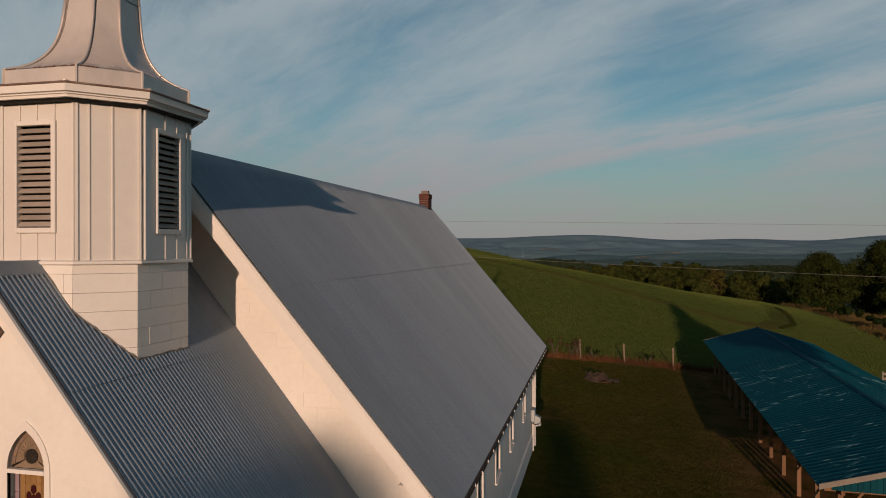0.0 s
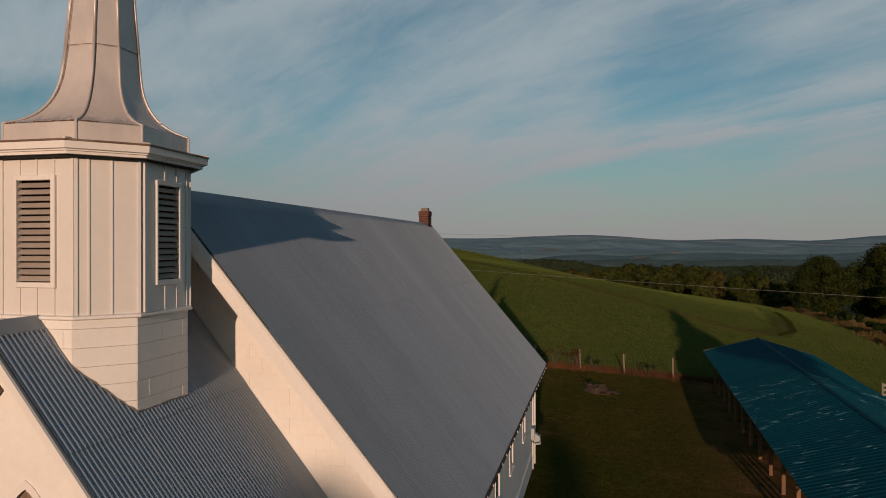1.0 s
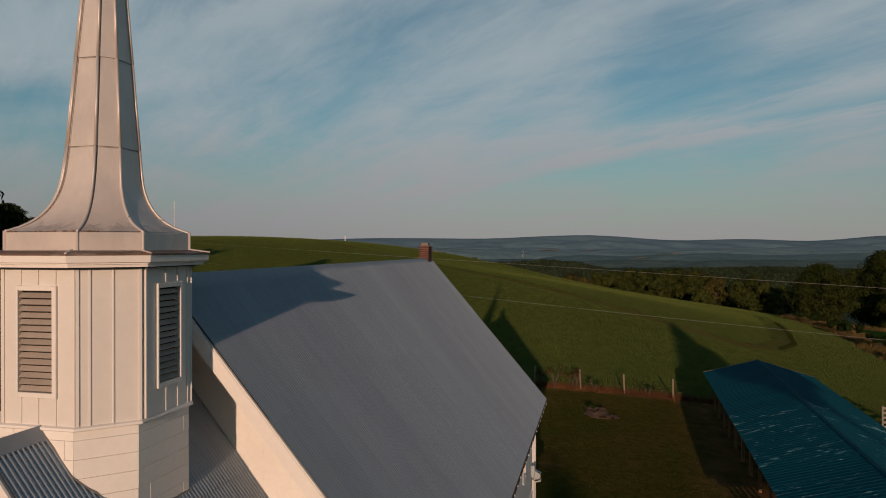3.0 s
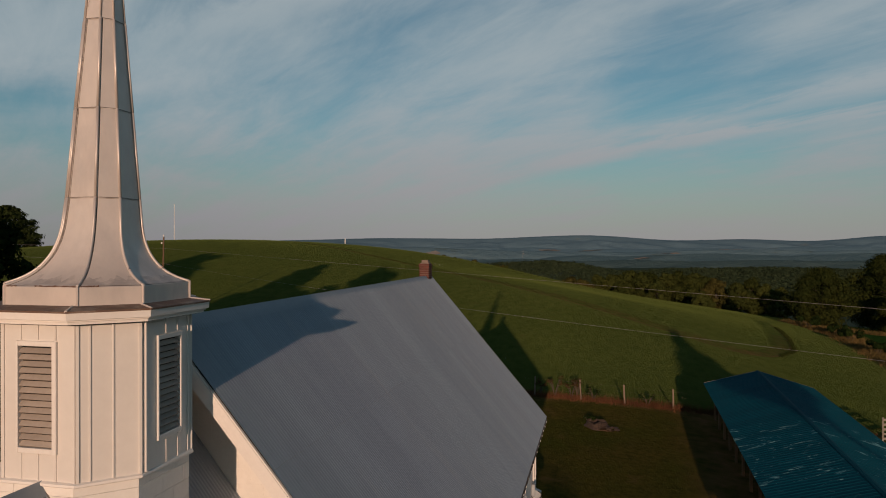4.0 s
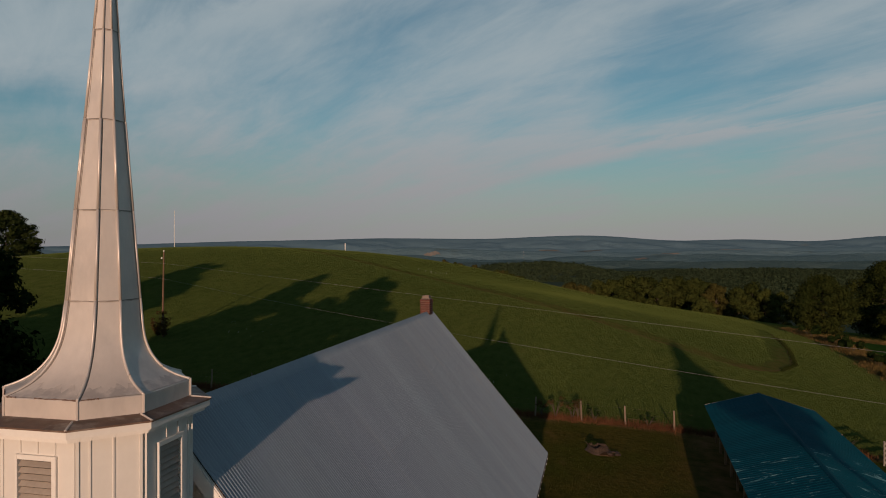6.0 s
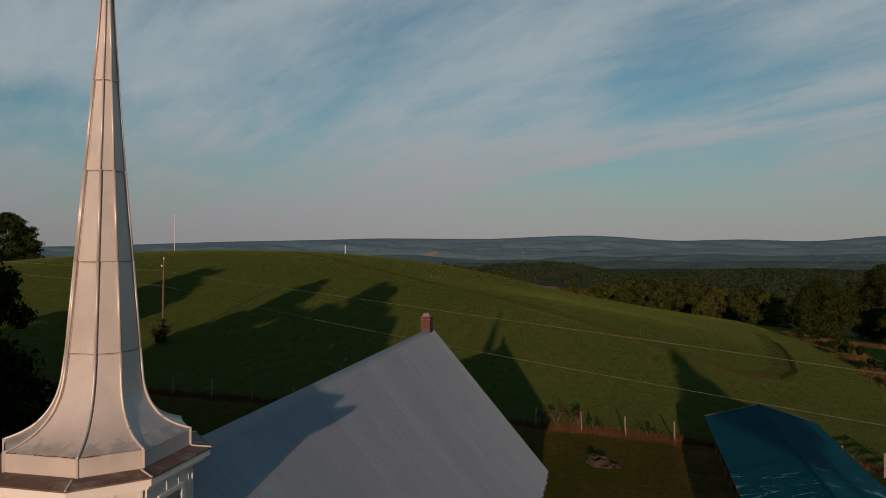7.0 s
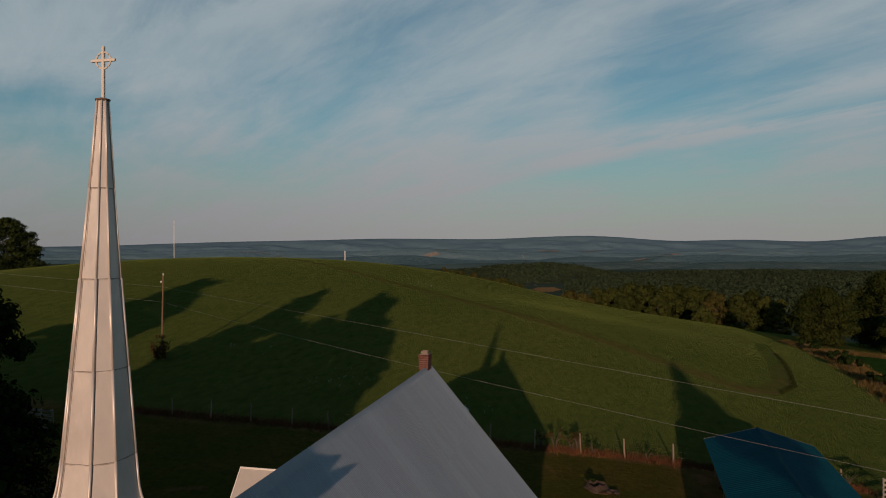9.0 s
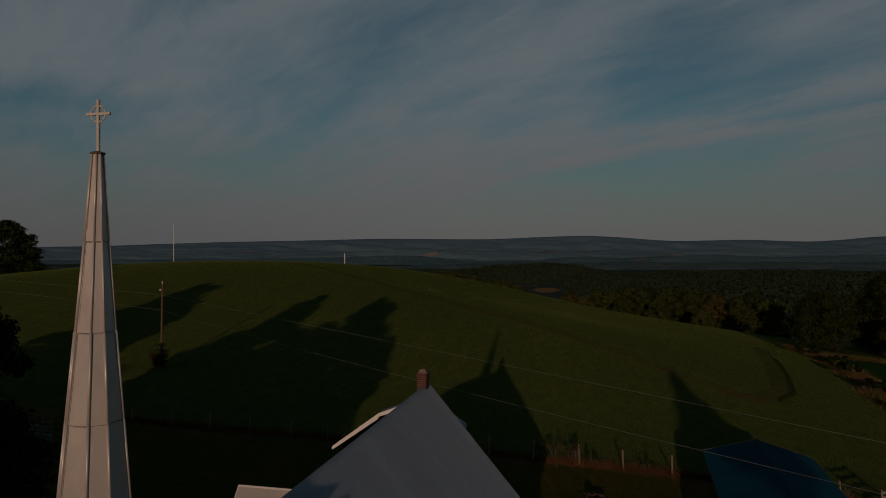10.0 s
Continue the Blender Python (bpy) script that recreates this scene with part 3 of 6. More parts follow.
def far_crest(s):
    return 14 + 62 * bell(s, 0.21, 0.13) + 66 * bell(s, 0.66, 0.11) + 48 * bell(s, -0.06, 0.18) + 40 * bell(s, 0.44, 0.10) + 24 * bell(s, -0.32, 0.16)


def mid_crest(s):
    return -7 + 7 * bell(s, 0.24, 0.03) + 6 * bell(s, 0.52, 0.04) + 12 * bell(s, -0.30, 0.07) + 8 * bell(s, -0.05, 0.05) + 16 * bell(s, 0.13, 0.06) + 14 * bell(s, 0.40, 0.12) + 18 * bell(s, 0.62, 0.10)


def line_crest(points, depth):
    """A crest from (sideways share, drop below the eye as a share of the depth) pairs, joined smoothly."""
    side, drop = np.array(points).T

    def crest(s):
        return 11.7 - depth * float(np.interp(s, side, drop))
    return crest


wood_crest = line_crest(((-0.2, 0.0400), (0, 0.0380), (0.05, 0.0340), (0.085, 0.0295), (0.12, 0.0280), (0.16, 0.0280), (0.2, 0.0310), (0.235, 0.0385), (0.27, 0.0415), (0.32, 0.0385), (0.37, 0.0365), (0.43, 0.0355), (0.5, 0.0365), (0.58, 0.0395), (0.68, 0.0380), (0.9, 0.0380)), 1000)
dome_crest = line_crest(((-0.9, 0.022), (-0.3, 0.017), (-0.2, 0.0155), (-0.1, 0.013), (-0.04, 0.0125), (0.0, 0.0165), (0.05, 0.0205), (0.13, 0.0215), (0.16, 0.0160), (0.20, 0.0125), (0.26, 0.0150), (0.31, 0.0125), (0.40, 0.0110), (0.50, 0.0135), (0.60, 0.0105), (0.9, 0.011)), 1850)
low_crest = line_crest(((-0.9, 0.030), (-0.1, 0.028), (0.0, 0.0255), (0.06, 0.0235), (0.12, 0.0215), (0.20, 0.0225), (0.27, 0.0205), (0.36, 0.0225), (0.46, 0.0205), (0.55, 0.0225), (0.66, 0.020), (0.9, 0.021)), 1400)
mid2_crest = line_crest(((-0.9, 0.014), (-0.5, 0.0105), (-0.33, 0.0085), (-0.2, 0.0105), (-0.1, 0.0045), (-0.03, 0.0015), (0.04, 0.0035), (0.10, 0.0065), (0.17, 0.0085), (0.26, 0.0085), (0.36, 0.006), (0.46, 0.0045), (0.55, 0.0065), (0.66, 0.004), (0.9, 0.005)), 2330)
# each ridge carries its share of haze in its material's colour
ridge_layer("backdrop_hills", 4150, 450, -60, far_crest, M_RIDGE_C, 3, 2.2, "wooded mountain ridge on the skyline, coloured blue-grey for haze")
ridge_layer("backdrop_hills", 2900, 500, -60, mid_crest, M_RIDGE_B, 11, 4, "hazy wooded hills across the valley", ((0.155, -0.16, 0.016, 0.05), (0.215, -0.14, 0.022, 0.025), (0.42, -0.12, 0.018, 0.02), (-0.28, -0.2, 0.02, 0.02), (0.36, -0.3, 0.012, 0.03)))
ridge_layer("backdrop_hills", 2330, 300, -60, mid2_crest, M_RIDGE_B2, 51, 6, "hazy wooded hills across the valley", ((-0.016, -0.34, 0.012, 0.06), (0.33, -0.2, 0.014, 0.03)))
ridge_layer("backdrop_hills", 1850, 420, -55, dome_crest, M_RIDGE_A, 23, 5, "hazy green wooded hills across the valley", ((0.29, -0.22, 0.012, 0.03),))
ridge_layer("backdrop_hills", 1400, 300, -55, low_crest, M_RIDGE_A2, 61, 4, "hazy green wooded hills across the valley")
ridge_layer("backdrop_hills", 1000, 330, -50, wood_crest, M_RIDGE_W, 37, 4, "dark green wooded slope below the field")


def forest_canopy():
    """Leafy crowns packed over the wooded slope below the field: far too many to count."""
    rng = np.random.default_rng(5)
    n, clumps = 11500, 26
    side = rng.uniform(-0.02, 0.70, n)
    q = 0.06 - rng.uniform(0, 1, n) ** 1.3 * 1.76
    depth = 1000 + q * 330
    keep = ~((side > 0.085) & (side < 0.178) & (depth < 790))
    side, q, depth = side[keep], q[keep], depth[keep]
    r = rng.uniform(1.6, 3.4, len(side))
    foot = np.array([max(ridge_surface(s_, max(q_, -0.97), -50, wood_crest, 37, 4), -31.0) for s_, q_ in zip(side, q)])
    x = RIGHT.x * side * depth + AHEAD.x * depth
    y = RIGHT.y * side * depth + AHEAD.y * depth
    centre = np.stack([x, y, foot + r * 0.5], -1).repeat(clumps, 0)
    rr = r.repeat(clumps)
    d = rng.normal(size=(len(rr), 3)) * np.array([1, 1, 0.9]) + np.array([0, 0, 0.35])
    d /= np.linalg.norm(d, axis=1)[:, None]
    p = centre + d * (rr * rng.uniform(0.75, 1.05, len(rr)))[:, None]
    out = d + rng.normal(0, 0.35, d.shape)
    u = np.cross(out, rng.normal(size=d.shape))
    u /= np.linalg.norm(u, axis=1)[:, None]
    w = np.cross(u, out)
    w /= np.linalg.norm(w, axis=1)[:, None]
    size = (rr * rng.uniform(0.28, 0.48, len(rr)))[:, None]
    verts = np.stack([p - u * size, p + w * size * 0.8, p + u * size, p - w * size * 0.8], 1).reshape(-1, 3)
    tagged(from_arrays("far_woods", verts, np.arange(len(verts)).reshape(-1, 4), M_FOREST), "dense dark green woods on the valley slope", "woods", kind="stuff")


forest_canopy()


def build_stubble(side0, side1, d0, d1):
    """A cut field on the valley floor, tan between the woods."""
    rng = np.random.default_rng(int(d0))
    verts, cols = [], 16
    for i in range(cols + 1):
        f = i / cols
        side = side0 + (side1 - side0) * f
        trim = 0.5 * (1 - min(1, 4 * f, 4 * (1 - f))) * (d1 - d0)
        for d in (d0 + trim + rng.uniform(0, 22), d1 - trim - rng.uniform(0, 12)):
            p = bearing(side, d)
            verts.append((p.x, p.y, ground_z(p.x, p.y) + 0.4))
    faces = [(2 * i, 2 * i + 2, 2 * i + 3, 2 * i + 1) for i in range(cols)]
    tagged(from_arrays("stubble_field", verts, faces, M_STUBBLE), "tan cut field on the valley floor", "field", kind="structure")


build_stubble(0.126, 0.174, 630, 715)
build_stubble(0.098, 0.136, 735, 765)


# ---------------------------------------------------------------- the church
RX, RZ, EX, EZ = -5.755, 7.606, -1.82, 2.985      # main ridge and right eave
LX = 2 * RX - EX                                # left eave
Y0, Y1 = 8.26, 23.25                            # front and back edge of the main roof
WALL_R, WALL_L, WALL_F, WALL_B = -2.17, -9.33, 8.98, 22.8
VX, VZ, VSLOPE, VY0, VY1 = -5.85, 6.065, 1.235, 5.60, 8.98   # entrance roof: ridge, pitch, front edge, back wall
VEX = -2.95
BASE = -0.45
church = thing("church", -5.75, 14.0, BASE, "white block country church with grey corrugated metal roof", "church")


def slope_frame(ridge, down, y):
    """Axes of a roof slope: local x along the ridge (+y), local y down the slope, local z out of it."""
    ax, ay = Vector((0, 1, 0)), Vector(down).normalized()
    az = ax.cross(ay)
    if az.z < 0:
        ax, az = -ax, -az
    m = Matrix((ax, ay, az)).transposed().to_4x4()
    m.translation = Vector((ridge[0], y, ridge[1]))
    return m


def sheet_mesh(width, length, ribs, deep, lap):
    """A corrugated sheet, its ribs along local y, slightly waved, with a turned thickness at the lower edge."""
    cols, verts, faces = ribs * 8 + 1, [], []
    for i in range(cols):
        x = width * i / (cols - 1)
        z = deep * math.cos(2 * math.pi * i / 8) + (lap if 6 <= i <= 10 else 0.0)  # the side lap stands a little proud
        for y, drop in ((0, 0), (length, 0), (length, 0), (length, -0.012)):
            verts.append((x, y, z + drop))
    for i in range(cols - 1):
        for k in (0, 2):
            a = i * 4 + k
            faces.append((a, a + 4, a + 5, a + 1))
    me = bpy.data.meshes.new("roof_sheet")
    me.from_pydata(verts, [], faces)
    me.polygons.foreach_set("use_smooth", [True] * len(me.polygons))
    me.materials.append(M_ROOF)
    return me


def corrugated(parent, ridge, down, slope_len, y0, y1, sheets, ribs, courses, deep=0.0126, lap=0.0021):
    """Courses of sheets on one slope; each course tucks under the one above."""
    width = (y1 - y0) / sheets
    rng = random.Random(int(slope_len * 100) + int(down[0] > 0))
    for c, (a, b) in enumerate(courses):
        meshes = [sheet_mesh(width + 0.002, b - a, ribs, deep, lap) for _ in range(3)]
        for k in range(sheets):
            m = slope_frame(ridge, down, y0)
            if m.col[0].y > 0:
                off = k * width
            else:
                off = -(k + 1) * width
            local = Matrix.Translation((off, a, 0.022 - 0.006 * c + 0.0010 * (k % 2)))
            ob = new("roof_sheet", meshes[k % 3])
            ob.matrix_basis = m @ local
            ob.parent = parent
    # the dark uneven lap line between the courses
    m = slope_frame(ridge, down, y0)
    way = 1 if m.col[0].y > 0 else -1
    lap = courses[0][1]
    steps = int((y1 - y0) / 0.12)
    pts = [m @ Vector((way * (y1 - y0) * k / steps, lap + rng.uniform(0.0, 0.012), 0.024 + deep * 0.6)) for k in range(steps + 1)]
    bm = bmesh.new()
    tube(bm, pts, [rng.uniform(0.0004, 0.0016) for _ in pts], 4)
    part("lap_seam", bm, M_SEAM, parent, "dark uneven lap line between the roof sheets")


MAIN_LEN = math.hypot(EX - RX, RZ - EZ)
DOWN_R, DOWN_L = Vector((EX - RX, 0, EZ - RZ)).normalized(), Vector((RX - EX, 0, EZ - RZ)).normalized()


def build_main_roof():
    bm = bmesh.new()
    t = 0.085
    slab(bm, [(RX, Y0 + 0.02, RZ), (EX + 0.045, Y0 + 0.02, EZ - 0.053), (EX + 0.045, Y0 + 0.02, EZ - 0.053 - t), (RX, Y0 + 0.02, RZ - t * 1.5), (LX - 0.045, Y0 + 0.02, EZ - 0.053 - t), (LX - 0.045, Y0 + 0.02, EZ - 0.053)], (0, Y1 - Y0 - 0.04, 0))
    deck = part("roof", bm, M_RAFTER, church, "grey corrugated sheets over a brown timber deck")
    corrugated(deck, (RX, RZ), DOWN_R, MAIN_LEN, Y0, Y1, 25, 9, ((0.0, 2.45), (2.38, MAIN_LEN + 0.03)))
    corrugated(deck, (RX, RZ), DOWN_L, MAIN_LEN, Y0, Y1, 25, 9, ((0.0, 2.45), (2.38, MAIN_LEN + 0.03)))
    ridge_cap(deck, RX, RZ, Y0 - 0.01, Y1 + 0.01, DOWN_R, DOWN_L, 0.21)
    for xe, side in ((EX, 1), (LX, -1)):
        for yb in (Y0 - 0.02, Y1 - 0.02):
            bm = bmesh.new()
            d = DOWN_R if side > 0 else DOWN_L
            nrm = Vector((side * abs(d.z), 0, abs(d.x)))
            top, low = Vector((RX, yb, RZ)), Vector((xe, yb, EZ))
            slab(bm, [top, low, low - nrm * 0.20, top - Vector((0, 0, 0.31))], (0, 0.04, 0))
            part("rake_board", bm, M_TRIM, deck, "white painted rake board")
            bm = bmesh.new()
            out = -0.012 if yb < 15 else 0.040
            slab(bm, [top + Vector((0, out, 0)) - Vector((0, 0, 0.03)), low + Vector((0, out, 0)) - nrm * 0.015, low + Vector((0, out, 0)) - nrm * 0.085, top + Vector((0, out, 0)) - Vector((0, 0, 0.14))], (0, 0.012, 0))
            part("rake_moulding", bm, M_TRIM, deck)
        d = DOWN_R if side > 0 else DOWN_L
        nrm = Vector((side * abs(d.z), 0, abs(d.x)))
        for ya, yb in ((Y0 + 0.03, WALL_F - 0.002), (WALL_B + 0.002, Y1 - 0.03)):
            bm = bmesh.new()
            a, b = Vector((RX, ya, RZ - 0.22)), Vector((xe, ya, EZ)) - nrm * 0.14
            slab(bm, [a, b, b - nrm * 0.03, a - Vector((0, 0, 0.045))], (0, yb - ya, 0))
            part("soffit", bm, M_TRIM, deck)
        bm = bmesh.new()
        box(bm, *sorted((RX + side * 3.12, RX + side * 3.50)), 8.80, WALL_F - 0.003, 2.82, 3.15, 0.008)
        part("eave_return", bm, M_TRIM, deck, "small white boxed eave return")
        # rafter tails under the eave
        for k in range(26):
            y = Y0 + 0.35 + k * 0.572
            bm = bmesh.new()
            a = Vector((xe + 0.058 * side, y, EZ - 0.085))
            b = a - d * 0.46
            slab(bm, [a, a - Vector((0, 0, 0.04)), b - Vector((0, 0, 0.085)), b - Vector((0, 0, 0.05))], (0, 0.018, 0))
            part("rafter_tail", bm, M_TRIM, deck)


def ridge_cap(deck, x, z, y0, y1, down_r, down_l, width=0.12, lift=0.046):
    bm = bmesh.new()
    r, l_ = Vector(down_r) * width, Vector(down_l) * width
    prof = [(x + l_.x, z + l_.z + lift - 0.008), (x + l_.x * 0.3, z + l_.z * 0.3 + lift + 0.005), (x, z + lift + 0.018), (x + r.x * 0.3, z + r.z * 0.3 + lift + 0.005), (x + r.x, z + r.z + lift - 0.008),
            (x + r.x, z + r.z + lift - 0.020), (x, z + lift - 0.004), (x + l_.x, z + l_.z + lift - 0.020)]
    slab(bm, [(a, y0, b) for a, b in prof], (0, y1 - y0, 0))
    part("ridge_cap", bm, M_CAP, deck, "grey folded metal ridge cap")
    for d in (r, l_):
        bm = bmesh.new()
        e = Vector((x + d.x * 1.08, 0, z + d.z * 1.08 + lift - 0.026))
        tube(bm, [(e.x, y0 + 0.02, e.z), (e.x, y1 - 0.02, e.z)], [0.007, 0.007], 4)
        part("closure_strip", bm, M_SEAM, deck, "dark line under the edge of the ridge cap")


build_main_roof()


def block_wall(parent, x0, x1, z0, z1, y, clip, zone, bond=0.4064, course=0.2032, out=-1):
    """Painted blocks over a wall that faces -y; clip: planes (point, normal) beyond which they are cut; zone(x, z): blocks of their own there."""
    rest = bmesh.new()
    shared = None
    rows = int(math.ceil((z1 - z0) / course))
    for r in range(rows):
        zb = z0 + r * course
        x = x0 - (bond / 2 if r % 2 else 0)
        while x < x1:
            xa, xb = max(x, x0) + 0.0003, min(x + bond, x1) - 0.0003
            if xb - xa > 0.05:
                corners = [(xa, zb), (xb, zb), (xa, zb + course), (xb, zb + course)]
                inside = [all((px - p[0]) * n[0] + (pz - p[1]) * n[1] <= 0 for p, n in clip) for px, pz in corners]
                full = xb - xa > bond - 0.01
                proud = 0.012 + random.uniform(-0.0004, 0.0004)
                if all(inside) and full and zone((xa + xb) / 2, zb):
                    if shared is None:
                        bm = bmesh.new()
                        box(bm, 0.0, bond - 0.0010, -0.012, 0.03, 0.0002, course - 0.0002, 0.0005)
                        shared = bpy.data.meshes.new("block")
                        bm.to_mesh(shared)
                        bm.free()
                        shared.materials.append(M_PAINT)
                    ob = new("block", shared)
                    ob.matrix_basis = Matrix.Translation((xa, y + random.uniform(-0.0004, 0.0004), zb))
                    hang(ob, parent)
                elif any(inside):
                    own = zone((xa + xb) / 2, zb)
                    bm = bmesh.new() if own else rest
                    made = bmesh.new()
                    box(made, xa, xb, y - proud, y + 0.03, zb + 0.0004, zb + course - 0.0004)
                    for p, n in clip:
                        bmesh.ops.bisect_plane(made, geom=made.verts[:] + made.edges[:] + made.faces[:], plane_co=(p[0], 0, p[1]), plane_no=(n[0], 0, n[1]), clear_outer=True)
                        edge = [e for e in made.edges if e.is_boundary]
                        if edge:
                            bmesh.ops.holes_fill(made, edges=edge)
                    if made.faces:
                        tmp = bpy.data.meshes.new("tmp")
                        made.to_mesh(tmp)
                        bm.from_mesh(tmp)
                        bpy.data.meshes.remove(tmp)
                    made.free()
                    if own:
                        if bm.faces:
                            part("block", bm, M_PAINT, parent)
                        else:
                            bm.free()
            x += bond
    if rest.faces:
        tagged(part("blocks", rest, M_PAINT, parent), "white painted concrete blocks", kind="stuff")
    else:
        rest.free()


def holed_wall(bm, xa, xb, ys, zs):
    """One joined wall along y, with a hole in the middle band of every second span."""
    grid = {}

    def vert(x, i, k):
        if (x, i, k) not in grid:
            grid[x, i, k] = bm.verts.new((x, ys[i], zs[k]))
        return grid[x, i, k]
    hole = lambda i, k: k == 1 and i % 2 == 1
    solid = lambda i, k: 0 <= i < len(ys) - 1 and 0 <= k < 3 and not hole(i, k)
    for i in range(len(ys) - 1):
        for k in range(3):
            if not solid(i, k):
                continue
            for x in (xa, xb):
                bm.faces.new((vert(x, i, k), vert(x, i + 1, k), vert(x, i + 1, k + 1), vert(x, i, k + 1)))
            for (ni, nk), (p, q) in (((i - 1, k), ((i, k), (i, k + 1))), ((i + 1, k), ((i + 1, k), (i + 1, k + 1))), ((i, k - 1), ((i, k), (i + 1, k))), ((i, k + 1), ((i, k + 1), (i + 1, k + 1)))):
                if not solid(ni, nk):
                    bm.faces.new((vert(xa, *p), vert(xa, *q), vert(xb, *q), vert(xb, *p)))
    bmesh.ops.recalc_face_normals(bm, faces=bm.faces[:])


def build_walls():
    # main gable walls
    for y, nm in ((WALL_F, "gable_wall"), (WALL_B - 0.2, "gable_wall")):
        bm = bmesh.new()
        top = RZ - 0.16
        sl = (RZ - EZ) / (EX - RX)
        slab(bm, [(WALL_L, y + 0.012, BASE), (WALL_R, y + 0.012, BASE), (WALL_R, y + 0.012, top - sl * (WALL_R - RX)), (RX, y + 0.012, top), (WALL_L, y + 0.012, top - sl * (WALL_R - RX))], (0, 0.19, 0))
        ob = part(nm, bm, M_PAINT, church, "white painted concrete block gable")
        if y == WALL_F:
            nr = Vector((RZ - EZ, EX - RX)).normalized()
            clip = [((RX, top), (nr.x, nr.y)), ((RX, top), (-nr.x, nr.y))]
            block_wall(ob, WALL_L, WALL_R, BASE + 0.045, top, y + 0.012, clip, lambda x, z: x > -6.0 and z > 2.2)
    # long walls
    for xw, side in ((WALL_R, 1), (WALL_L, -1)):
        bm = bmesh.new()
        ztop = EZ + 0.02
        x_in = xw - 0.2 * side
        ys = [WALL_F + 0.012] + [c + d for c in WINDOWS for d in (-0.30, 0.30)] + [WALL_B]
        holed_wall(bm, min(xw, x_in), max(xw, x_in), ys, (BASE, 1.44, 2.78, ztop))
        wall = part("long_wall", bm, M_PAINT, church, "white painted side wall with narrow windows")
        bm = bmesh.new()
        box(bm, *(sorted((xw, xw + 0.05 * side))), WALL_F + 0.02, WALL_B, BASE, 0.34, 0.012)
        part("plinth", bm, M_PAINT, wall, "projecting painted plinth")
        for c in WINDOWS:
            church_window(xw, side, c)
    bm = bmesh.new()
    box(bm, WALL_L + 0.2, WALL_R - 0.2, WALL_F + 0.25, WALL_B - 0.25, BASE + 0.02, BASE + 0.1)
    part("floor_slab", bm, M_RAFTER, church)


WINDOWS = (10.2, 12.48, 14.68, 17.02, 19.9)


def church_window(xw, side, c):
    bm = bmesh.new()
    s = side
    xo, xi = xw + 0.018 * s, xw - 0.05 * s
    lo, hi = min(xo, xi), max(xo, xi)
    for ya, yb, za, zb in ((c - 0.345, c - 0.28, 1.36, 2.84), (c + 0.28, c + 0.345, 1.36, 2.84), (c - 0.28, c + 0.28, 2.76, 2.84), (c - 0.28, c + 0.28, 1.40, 1.47)):
        box(bm, lo, hi, ya, yb, za, zb, 0.006)
    box(bm, min(xi, xi + 0.05 * s), max(xi, xi + 0.05 * s), c - 0.27, c + 0.27, 2.07, 2.12)
    win = part("window", bm, M_TRIM, church, "narrow white framed window with dark glass")
    bm = bmesh.new()
    box(bm, *sorted((xw + 0.05 * s, xw - 0.03 * s)), c - 0.375, c + 0.375, 1.32, 1.36, 0.008)
    part("window_sill", bm, M_TRIM, win)
    for za, zb in ((1.46, 2.08), (2.11, 2.75)):
        bm = bmesh.new()
        box(bm, *sorted((xw - 0.052 * s, xw - 0.06 * s)), c - 0.29, c + 0.29, za, zb)
        part("pane", bm, M_GLASS, win)


build_walls()


